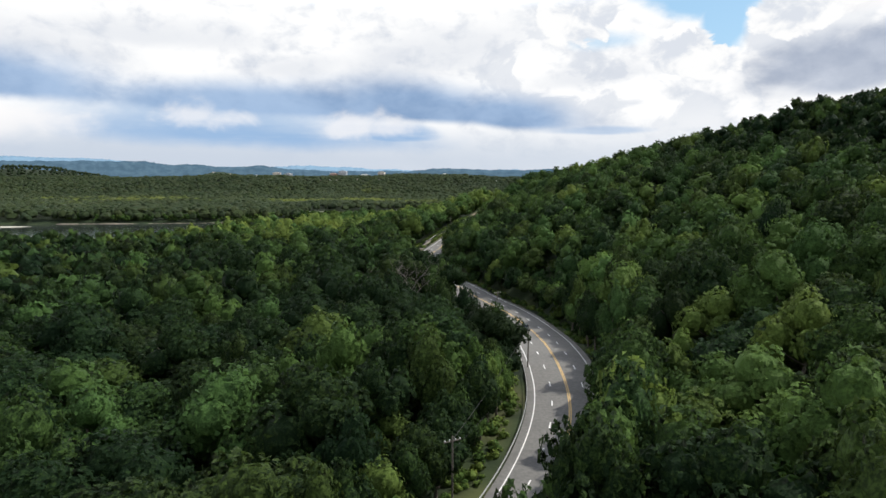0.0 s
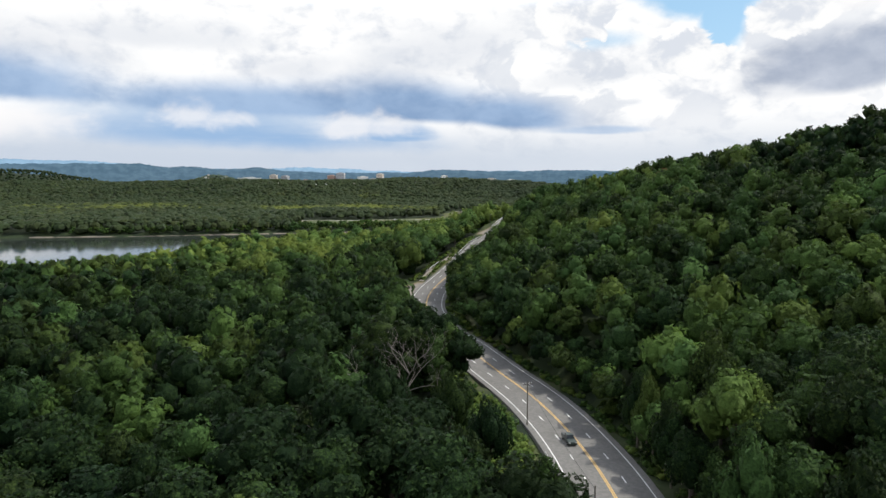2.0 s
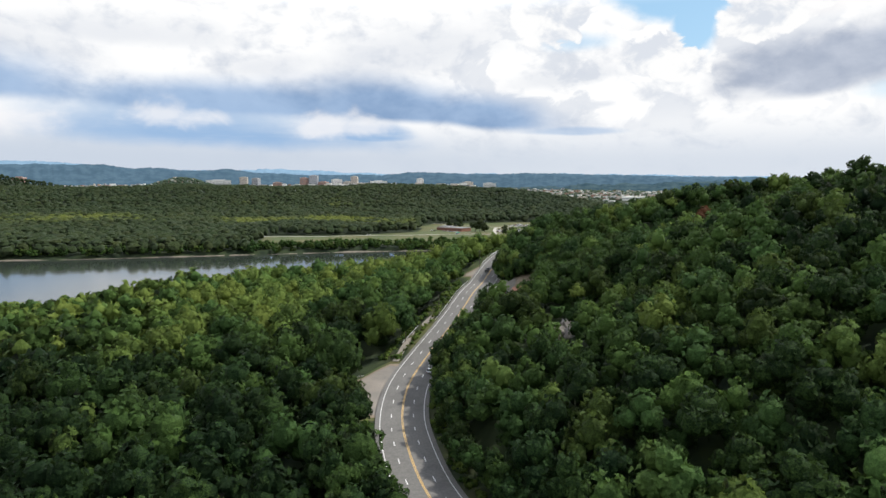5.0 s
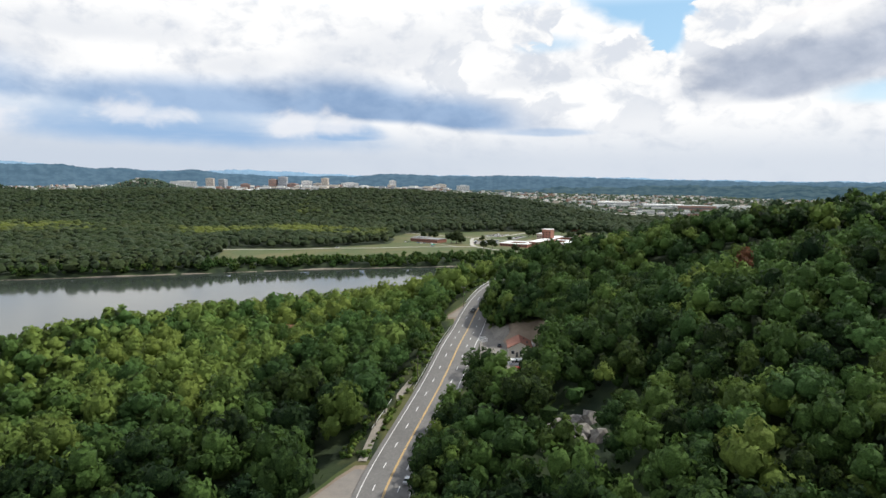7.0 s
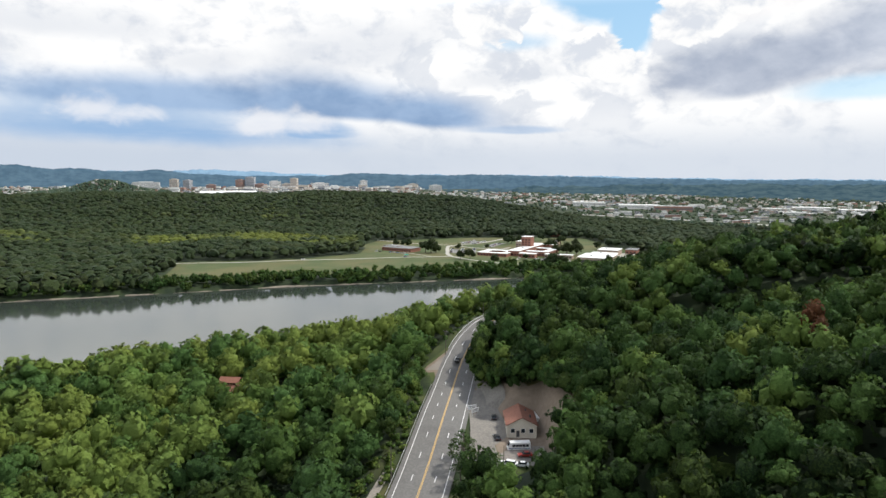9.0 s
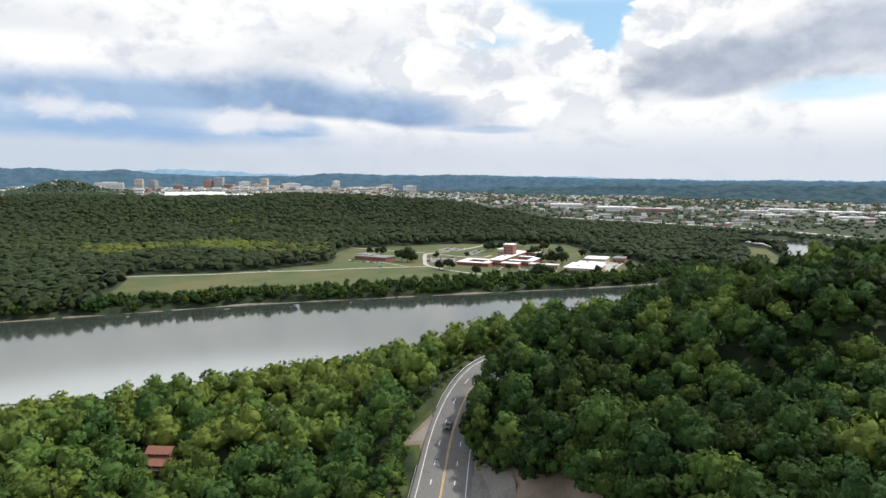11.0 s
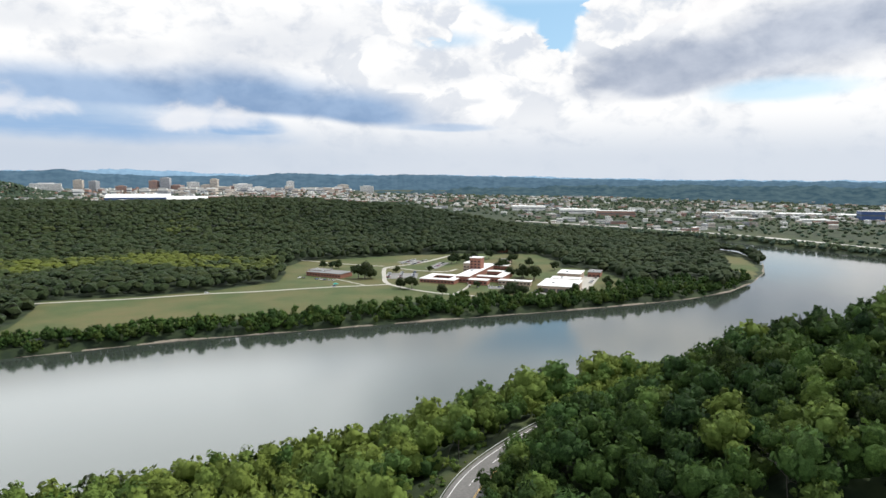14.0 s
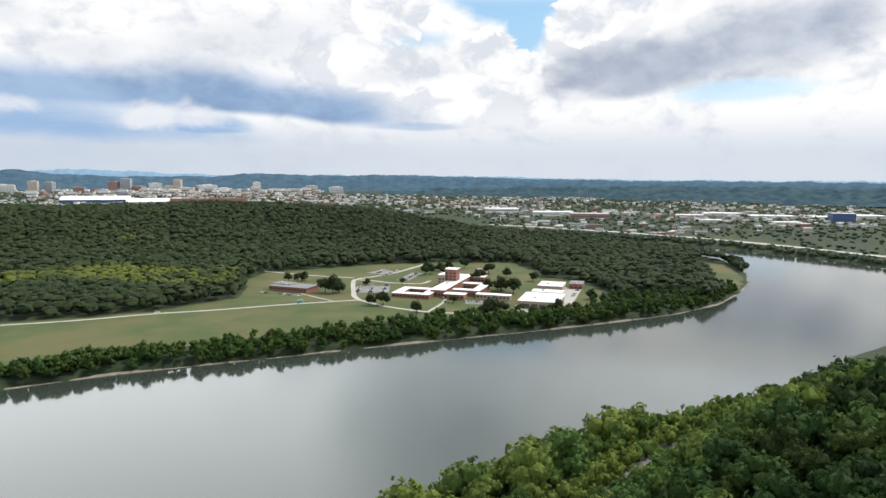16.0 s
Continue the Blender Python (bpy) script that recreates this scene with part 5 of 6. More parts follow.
def minibus(x, y, z, turn):
    b = set_at(new("minibus", None), x, y, z, turn)
    part("body", profile_block([(-3.6, 0.4), (3.5, 0.4), (3.6, 0.9), (3.35, 1.5), (2.7, 2.75), (-3.5, 2.85), (-3.6, 2.6)], -1.1, 1.1, 0.08, 0.05), WHITE_PAINT, b)
    for s in (-1, 1):
        for k in range(5):
            part("window", box(-3.0 + k * 1.05, s * 1.06 - 0.04, 1.5, -2.1 + k * 1.05, s * 1.06 + 0.04, 2.25, 0.02), GLASS, b, "dark side window")
        part("stripe", box(-3.4, s * 1.09 - 0.03, 0.95, 3.2, s * 1.09 + 0.03, 1.1), PAINTS["blue"], b, "blue stripe")
    part("windscreen", profile_block([(3.3, 1.55), (3.38, 1.55), (2.85, 2.6), (2.77, 2.6)], -0.9, 0.9), GLASS, b, "dark windscreen")
    for xx in (2.3, -2.2):
        for yy in (-0.98, 0.98):
            wheel(xx, yy, 0.42, b)
    return tagged(b, "white minibus with dark windows parked before the building", "bus")


minibus(50.6, 265.2, ground_at(50.6, 265.2), 176)
for _k, _c, _vx, _vy, _vt, _say in (("van", "white", 45.4, 257.0, 150, "white van parked in the gravel lot"), ("car", "white", 49.2, 256.0, 160, "white car parked beside a van in the lot"),
                                    ("car", "red", 51.5, 260.6, 178, "dark red car parked behind the minibus"), ("car", "black", 45.2, 272.5, 95, "black car parked by the building"),
                                    ("car", "black", 47.2, 286.5, 80, "black car parked at the building's side wall")):
    set_at(vehicle(_k, PAINTS[_c], _say), _vx, _vy, ground_at(_vx, _vy), _vt)


def yard_sign(x, y, turn):
    o = set_at(new("sign", None), x, y, ground_at(x, y), turn)
    for s in (-1.2, 1.2):
        bm = rod(0.06, -0.4, 2.6, 8)
        bmesh.ops.translate(bm, vec=(s, 0, 0), verts=bm.verts)
        part("post", bm, STEEL, o)
    part("board", box(-1.6, -0.06, 1.1, 1.6, 0.06, 2.7, 0.02), WHITE_PAINT, o, "white board")
    part("bar", box(-1.2, -0.09, 2.1, 1.2, -0.06, 2.3), TRIM, o)
    part("bar", box(-1.0, -0.09, 1.6, 1.0, -0.06, 1.75), TRIM, o)
    return tagged(o, "white roadside sign board on two posts", "sign")


yard_sign(40.6, 292.5, 10)
yard_sign(41.2, 289.5, 30)

# ---- houses in the left woods ----
_hz = ground_at(-57, 376)
cabin = set_at(new("house", None), -57.5, 372.0, _hz, -12)
part("wall", box(-5.2, -4.0, -0.6, 5.2, 4.0, 3.6), plain("red_wood_siding", (0.20, 0.075, 0.045), (0.28, 0.11, 0.07), 1.0, 0.85), cabin)
part("upper_wall", box(-4.0, -0.5, 3.6, 4.0, 4.0, 6.2), plain("brown_wood_siding", (0.16, 0.075, 0.05), (0.22, 0.10, 0.07), 1.0, 0.85), cabin)
part("porch_roof", profile_block([(-5.4, 3.4), (0.3, 5.2), (0.3, 5.4), (-5.4, 3.6)], -5.8, 5.8), RED_ROOF, cabin).matrix_basis = pose(0, 0, 0, 0, 0, 90)
part("roof", profile_block([(-1.2, 5.9), (2.2, 7.6), (5.0, 6.0), (5.0, 6.2), (2.2, 7.85), (-1.2, 6.1)], -4.8, 4.8), RED_ROOF, cabin).matrix_basis = pose(0, 0, 0, 0, 0, 90)
part("balcony", box(-5.4, -5.6, 2.0, 5.4, -4.0, 2.2, 0.03), STUCCO, cabin, "pale balcony floor")
for _bx in (-5.2, 0, 5.2):
    part("post", box(_bx - 0.09, -5.5, -0.6, _bx + 0.09, -5.3, 3.2), STUCCO, cabin)
for _wx in (-3.2, -0.2, 2.8):
    window(cabin, _wx, -4.0, 2.3, 1.3, 1.1)
    window(cabin, _wx, -0.5, 4.9, 1.2, 0.8)
tagged(cabin, "two-storey red wooden house with a reddish roof among trees", "house")
for _vx, _vy, _vt in ((-46.5, 386, 20), (-44.0, 390, 30), (-49.0, 391, 15)):
    set_at(vehicle("van", PAINTS["white"], "white van parked behind the red house"), _vx, _vy, ground_at(_vx, _vy), _vt)
grey_house = gabled("grey_house", -19, 397, ground_at(-19, 397), 35, 8.0, 11.0, 3.6, 6.0, STUCCO, plain("grey_shingle", (0.24, 0.25, 0.24), (0.33, 0.34, 0.33), 0.8, 0.9), "")
tagged(grey_house, "house with a pale grey gable roof amid trees", "house")
part("chimney", box(-2.2, -2.6, 3.6, -1.3, -1.7, 6.4, 0.03), BRICK, grey_house, "brick chimney")
for _wy in (-3, 0, 3):
    window(grey_house, -4.0, _wy, 1.2, 1.2, 1.2, -90)

# ---- shore of the bend ----
_c = np.cumsum(np.r_[0, np.hypot(*np.diff(BEND[4:20], axis=0).T)])
_s = np.arange(0, _c[-1], 3.0)
_e = np.stack([np.interp(_s, _c, BEND[4:20, 0]), np.interp(_s, _c, BEND[4:20, 1])], 1)
_tn = np.gradient(_e, axis=0)
_tn /= np.linalg.norm(_tn, axis=1)[:, None]
_nm = np.stack([-_tn[:, 1], _tn[:, 0]], 1)
_rows = []
for _o, _z in ((-1.0, -0.5), (-0.2, 0.2), (0.9, 0.6), (2.0, 1.1), (3.2, 0.9)):
    _k = 0.22 + 0.55 * np.clip(0.5 + 0.5 * np.sin(_s / 31.0) + 0.5 * np.sin(_s / 11.3 + 1.0), 0, 1.4)
    _w = RNG.normal(0, 0.25, (len(_s), 1)) + 0.5 * np.sin(_s / 43.0)[:, None]
    _rows.append(np.concatenate([_e + _nm * (_o * _k[:, None] + _w * (_o > -1)), (_z * _k + RNG.normal(0, 0.1, len(_s)))[:, None]], 1))
bank_strip = new("riverbank", mesh_of("riverbank", np.stack(_rows, 1).reshape(-1, 3), grid_faces(len(_s), 5)[:, ::-1], [plain("bank_clay_and_rock", (0.15, 0.13, 0.10), (0.30, 0.26, 0.21), 0.25, 0.95, 0.0, 0.6, 0.7)]))
tagged(bank_strip, "eroded pale clay and rock at the water's edge", "riverbank", kind="structure")
_bm = bmesh.new()
bmesh.ops.create_grid(_bm, x_segments=24, y_segments=10, size=1.0)
for _v in _bm.verts:
    _q = max(0.0, 1 - _v.co.x**2) ** 0.5
    _v.co = Vector((_v.co.x * 60, _v.co.y * 15 * _q, 1.6 * (1 - _v.co.x**2) * (1 - _v.co.y**2) - 0.25 + 0.3 * noise.noise(_v.co * 5)))
bar = part("sandbar", _bm, plain("pale_gravel_sand", (0.42, 0.38, 0.32), (0.55, 0.51, 0.44), 0.1, 0.95))
set_at(bar, -530, 592, 0, 14, 0.6)
tagged(bar, "pale sand and gravel bar at the river's edge", "sandbar", kind="structure")

# ---- the grounds on the bend ----
BZ = 5.0


def sheet(name, pts, width, mat, label, lift=0.25, parent=None):
    """A paved strip laid over the ground along a line."""
    p = np.asarray(pts, float)
    c = np.cumsum(np.r_[0, np.hypot(*np.diff(p, axis=0).T)])
    s = np.linspace(0, c[-1], max(3, int(c[-1] / 5)))
    e = np.stack([np.interp(s, c, p[:, 0]), np.interp(s, c, p[:, 1])], 1)
    for _ in range(3):
        e[1:-1] = (e[:-2] + 2 * e[1:-1] + e[2:]) / 4
    t = np.gradient(e, axis=0)
    t /= np.linalg.norm(t, axis=1)[:, None]
    n = np.stack([-t[:, 1], t[:, 0]], 1)
    rows = []
    for o in (width / 2, 0, -width / 2):
        q = e + n * o
        rows.append(np.concatenate([q, (heights(q[:, 0], q[:, 1]) + lift)[:, None]], 1))
    ob = new(name, mesh_of(name, np.stack(rows, 1).reshape(-1, 3), grid_faces(len(s), 3)[:, ::-1], [mat]))
    return tagged(ob, label, "road", kind="structure")


DRIVE = plain("pale_drive_concrete", (0.34, 0.33, 0.29), (0.44, 0.42, 0.37), 0.1, 0.9)
LOT_GREY = plain("worn_grey_asphalt", (0.17, 0.17, 0.165), (0.24, 0.235, 0.225), 0.1, 0.9)
sheet("gravel_lot", [(34, 244), (40, 258), (44, 275), (46, 292), (49, 312), (47, 326)], 13, plain("lot_gravel", (0.17, 0.16, 0.145), (0.25, 0.23, 0.20), 0.4, 0.95), "worn grey gravel yard beside the road", 0.12)
sheet("gravel_lot", [(44, 262), (58, 260)], 10, plain("yard_gravel", (0.18, 0.165, 0.15), (0.26, 0.235, 0.205), 0.4, 0.95), "gravel yard before the building", 0.10)
sheet("path", [tuple(along(a, b)[:2]) for a, b in ((198, 10.8), (210, 12.4), (222, 13.2), (236, 13.2), (248, 12.4), (258, 11.2))], 2.6, GRAVEL, "worn concrete footpath beside the road's guard rail", 0.22)
sheet("driveway", [(-240, 888), (-194, 896), (-71, 916), (22, 923), (96, 932), (122, 934)], 4.6, DRIVE, "long pale driveway across the lawn")
sheet("driveway", [(122, 934), (120, 960), (124, 985), (129, 1030), (136, 1070), (171, 1090), (203, 1117), (253, 1171)], 5.5, DRIVE, "pale driveway curving to the car parks")
sheet("driveway", [(136, 1068), (152, 1060), (174, 1034), (211, 1017), (226, 1035)], 4.5, DRIVE, "pale loop drive before the institution")
sheet("driveway", [(122, 934), (139, 898), (162, 871), (181, 855), (223, 842), (274, 837), (300, 846)], 4.6, DRIVE, "pale drive following the river side lawn")
sheet("path", [(179, 862), (198, 890), (212, 915), (215, 938)], 3.0, DRIVE, "concrete path to the institution entrance")
sheet("path", [(96, 932), (80, 962), (66, 990)], 2.6, DRIVE, "narrow concrete path across the lawn")
sheet("driveway", [(28, 1160), (80, 1124), (137, 1084)], 4.0, DRIVE, "pale drive along the edge of the woods")
sheet("car_park", [(132, 1000), (166, 992)], 44, LOT_GREY, "worn grey asphalt car park with rows of cars", 0.18)
sheet("car_park", [(172, 1108), (196, 1130)], 34, LOT_GREY, "worn asphalt car park at the wood's edge", 0.18)
sheet("car_park", [(194, 1048), (226, 1102)], 16, LOT_GREY, "asphalt car park behind the lawn", 0.18)
sheet("car_park", [(228, 898), (270, 880)], 14, LOT_GREY, "asphalt parking strip before a low wing", 0.18)
sheet("car_park", [(266, 850), (300, 846), (330, 876), (378, 948)], 20, DRIVE, "pale concrete yard beside the workshop", 0.18)

INST = -33.0  # the institution's turn


def flat_building(name, x, y, turn, w, d, h, wall, roof, label, bays=True, z=BZ, over=0.7):
    """A flat-roofed building: walls, roof slab with overhang, parapet rim and a window in each bay of two sides."""
    b = set_at(new(name, None), x, y, z, turn)
    part("wall", box(-w / 2, -d / 2, -1.5, w / 2, d / 2, h), wall, b)
    part("roof", box(-w / 2 - over, -d / 2 - over, h, w / 2 + over, d / 2 + over, h + 0.45, 0.05), roof, b)
    if d > 14 and w > 14:
        part("roof_unit", box(-w * 0.2, -d * 0.15, h + 0.45, -w * 0.2 + 3, -d * 0.15 + 2.4, h + 1.7, 0.05), STEEL, b, "grey rooftop ventilation unit")
    if bays:
        me = None
        for face, (length, off, rz) in enumerate(((w, -d / 2, 0), (d, -w / 2, -90))):
            for k in range(int(length // 4)):
                for f in range(max(1, int(h // 4))):
                    p = (k + 0.5) * length / int(length // 4) - length / 2
                    if me is None:
                        o = part("window", box(-1.2, -0.06, 0, 1.2, 0.02, 1.6), GLASS, b)
                        me = o.data
                    else:
                        o = child("window", me, b)
                    o.matrix_basis = pose(0, 0, 0, 0, 0, rz) @ pose(p if face == 0 else -p, off, 1.4 + 3.6 * f)
    return tagged(b, label, "building", "institution buildings")


def turned(x, y, dx, dy):
    a = radians(INST)
    return x + dx * math.cos(a) - dy * math.sin(a), y + dx * math.sin(a) + dy * math.cos(a)


INST_SAY = "flat white-roofed brick institution wing on the lawn"
flat_building("workshop", 301, 868, INST, 40, 50, 7.0, BRICK_PALE, WHITE_ROOF, "large white-roofed workshop hall with dark bay openings")
flat_building("annex", 346, 940, INST, 27, 32, 7.5, BRICK_PALE, WHITE_ROOF, "white-roofed annex building behind the workshop")
flat_building("annex", 325, 906, INST, 32, 16, 6.0, BRICK_PALE, WHITE_ROOF, "low white-roofed link building beside the workshop")
flat_building("store", 383, 950, INST, 15, 24, 6.0, BRICK, GREY_ROOF, "small red brick storehouse with a dark roof")
for _dx, _dy, _w, _d in ((0, -16, 42, 9), (0, 16, 42, 9), (-16.5, 0, 9, 23), (16.5, 0, 9, 23)):
    flat_building("wing", *turned(188, 950, _dx, _dy), INST, _w, _d, 4.6, BRICK, WHITE_ROOF, INST_SAY)
flat_building("wing", *turned(240, 985, 0, 0), INST, 16, 118, 7.0, BRICK, WHITE_ROOF, "long white-roofed brick spine of the institution")
flat_building("wing", *turned(262, 1036, 6, 4), INST, 58, 17, 6.0, BRICK, WHITE_ROOF, "rear white-roofed brick wing of the institution")
for _dx, _dy, _w, _d in ((2, -22, 30, 9), (2, 22, 30, 9), (13, 0, 9, 35)):
    flat_building("wing", *turned(252, 955, _dx, _dy), INST, _w, _d, 6.0, BRICK, WHITE_ROOF, INST_SAY)
flat_building("tower_block", 243, 996, INST, 14, 15, 21.0, BRICK, WHITE_ROOF, "red brick tower block rising over white roofs")
flat_building("tower_block", *turned(243, 996, -11, 2), INST, 8, 22, 14.0, BRICK_PALE, WHITE_ROOF, "pale concrete block beside the brick tower")
flat_building("wing", 224, 921, INST, 22, 12, 5.0, BRICK, WHITE_ROOF, "low white-roofed entrance wing of brick")
flat_building("wing", 263, 908, INST, 37, 9, 4.6, BRICK_PALE, WHITE_ROOF, "long low white-roofed wing beside parked cars")
flat_building("brick_house", 346, 1203, -15, 16, 12, 7.0, BRICK, RED_ROOF, "red brick house at the edge of the woods")
flat_building("brick_house", 309, 1080, INST, 14, 20, 6.0, BRICK_PALE, GREY_ROOF, "grey-roofed outbuilding among trees")
flat_building("clinic", 60, 1019, -38, 50, 26, 4.6, BRICK, GREY_ROOF, "low red brick clinic with a dark flat roof")
flat_building("clinic", 50, 1034, -38, 24, 16, 5.4, BRICK, GREY_ROOF, "rear block of the low brick clinic")
# solid dark panels stand for the shade inside the open bays
for _dx in (-12, -4, 4, 12):
    _o = part("bay_door", box(-3.2, -0.1, 0, 3.2, 0.05, 4.2), TRIM, [o for o in bpy.data.objects if o.name == "workshop"][0], "dark panel for the shade in an open bay")
    _o.location = (_dx, -25.0, 0.1)

# parked cars: built once each, then copied
_kinds = [vehicle("van", PAINTS["white"], "white van parked on the grounds"), vehicle("car", PAINTS["silver"], "silver car parked on the grounds"),
          vehicle("car", PAINTS["black"], "dark car parked on the grounds"), vehicle("car", PAINTS["red"], "red car parked on the grounds"), vehicle("car", PAINTS["blue"], "blue car parked on the grounds")]
for _o in _kinds:
    tagged(_o, group="parked cars on the grounds")
_spots = []
for _row, (_ax, _ay, _bx, _by, _n) in enumerate(((126, 975, 136, 1024, 12), (140, 972, 152, 1024, 13), (154, 970, 168, 1020, 12), (164, 1100, 190, 1138, 12), (178, 1092, 204, 1126, 10),
                                                (196, 1046, 222, 1094, 12), (226, 902, 268, 884, 13), (260, 846, 276, 870, 6), (352, 900, 384, 944, 9), (24, 1004, 62, 974, 9), (208, 905, 222, 902, 4))):
    for _k in range(_n):
        if RNG.uniform() < 0.8:
            _q = _k / max(_n - 1, 1)
            _spots.append((_ax + (_bx - _ax) * _q, _ay + (_by - _ay) * _q, math.degrees(math.atan2(_by - _ay, _bx - _ax)) + 90))
_first = set()
for _vx, _vy, _vt in _spots + [(-72, 918, 10), (60, 930, 5)]:
    _k = int(RNG.choice(5, p=(0.34, 0.26, 0.24, 0.08, 0.08)))
    _m = pose(_vx, _vy, ground_at(_vx, _vy) + 0.3, 0, 0, _vt)
    if _k in _first:
        copy_thing(_kinds[_k], _m)
    else:
        _kinds[_k].matrix_basis = _m
        _first.add(_k)

# lone trees on the lawn
LAWN_TREES = []
for _i in range(3):
    _v, _f, _w, _d = crown(RNG, 260, 0.1, 6, 8, (6, 3))
    _tr = new("lawn_tree", mesh_of("trunk", *stem(RNG, 10.0, 4.5), [BARK]))
    _cr = new("crown", mesh_of("crown", _v * np.array([5.2, 5.2, 6.0]) + np.array([0, 0, 5.2]), _f, [LEAF_FAR], tint=np.full(len(_v), (0.0, 0.15, 0.4)[_i]), rounds=_w, inner=_d))
    _cr.parent = _tr
    tagged(_tr, "dark green round-crowned tree standing on the lawn", "tree", "lawn trees")
    LAWN_TREES.append(_tr)
_first = set()
for _i, (_px, _py, _s) in enumerate(((100, 985, 2.4), (93, 992, 1.9), (108, 990, 1.8), (56, 1079, 1.3), (67, 1076, 1.2), (76, 1082, 1.3), (130, 904, 1.4), (142, 901, 1.6), (145, 1026, 1.0), (166, 858, 1.35),
                                     (215, 899, 0.9), (300, 831, 1.5), (284, 943, 2.1), (296, 934, 2.0), (290, 955, 1.8), (276, 962, 1.5), (316, 1072, 1.7), (259, 1088, 1.1), (241, 1090, 1.6), (232, 1084, 1.4),
                                     (282, 1023, 1.6), (292, 1030, 1.5), (188, 1024, 0.9), (228, 834, 1.7), (236, 836, 1.9), (244, 834, 1.5), (258, 1110, 1.4), (275, 1120, 1.5), (300, 1128, 1.6), (245, 1128, 1.3),
                                     (330, 1040, 1.5), (352, 1005, 1.4), (365, 880, 1.3))):
    _k = _i % 3
    _m = pose(_px, _py, ground_at(_px, _py), 0, 0, RNG.uniform(0, 360))
    _o = copy_thing(LAWN_TREES[_k], _m) if _k in _first else LAWN_TREES[_k]
    _first.add(_k)
    _o.matrix_basis = _m @ Matrix.Diagonal((_s, _s, _s * 0.85, 1))
_sg = set_at(new("canopy_shelter", None), 62, 934, ground_at(62, 934), 5)
part("cloth", profile_block([(-3, 2.4), (3, 2.4), (0, 3.6)], -2.5, 2.5), plain("teal_cloth", (0.03, 0.30, 0.25), (0.05, 0.38, 0.31), 1.0, 0.8), _sg)
for _px, _py in ((-2.8, -2.3), (2.8, -2.3), (-2.8, 2.3), (2.8, 2.3)):
    _bm = rod(0.05, -0.2, 2.45, 6)
    bmesh.ops.translate(_bm, vec=(_px, _py, 0), verts=_bm.verts)
    part("leg", _bm, STEEL, _sg)
tagged(_sg, "small teal canopy shelter on the lawn", "shelter")

# ---- the city ----
CITY_WALLS = [plain("city_white_wall", (0.72, 0.71, 0.68), (0.82, 0.81, 0.78), 0.05, 0.8), plain("city_tan_wall", (0.52, 0.45, 0.38), (0.62, 0.55, 0.47), 0.05, 0.8),
              plain("city_brick_wall", (0.30, 0.17, 0.13), (0.38, 0.23, 0.18), 0.05, 0.8), plain("city_grey_wall", (0.30, 0.31, 0.33), (0.40, 0.41, 0.43), 0.05, 0.8)]
CITY_ROOFS = [WHITE_ROOF, GREY_ROOF, plain("city_pale_roof", (0.45, 0.44, 0.42), (0.58, 0.57, 0.55), 0.05, 0.8), RED_ROOF]


BAND = plain("blue_grey_window_glass", (0.10, 0.12, 0.14), (0.16, 0.18, 0.20), 0.2, 0.2)


def tower(x, y, turn, w, d, top, wall, label):
    """A tall block with a band of windows on each storey, a roof and a plant room."""
    z = ground_at(x, y)
    h = top - z
    t = set_at(new("office_tower", None), x, y, z, turn)
    part("wall", box(-w / 2, -d / 2, -2, w / 2, d / 2, h), wall, t)
    part("roof", box(-w / 2 - 0.4, -d / 2 - 0.4, h, w / 2 + 0.4, d / 2 + 0.4, h + 1.2), CITY_ROOFS[2], t)
    part("plant_room", box(-w * 0.25, -d * 0.25, h + 1.2, w * 0.25, d * 0.25, h + 4.5), wall, t)
    n = max(2, int(h / 4.5))
    me = None
    for k in range(n):
        if me is None:
            o = part("window_band", box(-w / 2 - 0.15, -d / 2 - 0.15, 0, w / 2 + 0.15, d / 2 + 0.15, 1.3), BAND, t)
            me = o.data
        else:
            o = child("window_band", me, t)
        o.location = (0, 0, 1.6 + k * (h - 2) / n)
    return tagged(t, label, "building", "city towers")


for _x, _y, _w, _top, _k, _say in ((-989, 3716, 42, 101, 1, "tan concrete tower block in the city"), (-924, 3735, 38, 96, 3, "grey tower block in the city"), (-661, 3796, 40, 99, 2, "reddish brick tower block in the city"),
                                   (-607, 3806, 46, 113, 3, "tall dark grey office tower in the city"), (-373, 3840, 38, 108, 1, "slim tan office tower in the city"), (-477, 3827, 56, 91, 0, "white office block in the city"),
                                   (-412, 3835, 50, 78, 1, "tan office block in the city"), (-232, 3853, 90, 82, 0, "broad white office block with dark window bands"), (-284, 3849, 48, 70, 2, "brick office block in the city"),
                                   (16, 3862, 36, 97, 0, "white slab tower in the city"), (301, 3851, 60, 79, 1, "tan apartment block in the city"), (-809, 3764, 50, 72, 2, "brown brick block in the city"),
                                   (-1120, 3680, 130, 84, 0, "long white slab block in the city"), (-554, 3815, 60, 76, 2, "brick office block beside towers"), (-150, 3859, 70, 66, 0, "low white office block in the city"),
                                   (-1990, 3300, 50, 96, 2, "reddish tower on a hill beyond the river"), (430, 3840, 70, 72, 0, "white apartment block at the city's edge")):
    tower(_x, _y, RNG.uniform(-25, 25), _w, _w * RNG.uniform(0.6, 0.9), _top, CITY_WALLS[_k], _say)


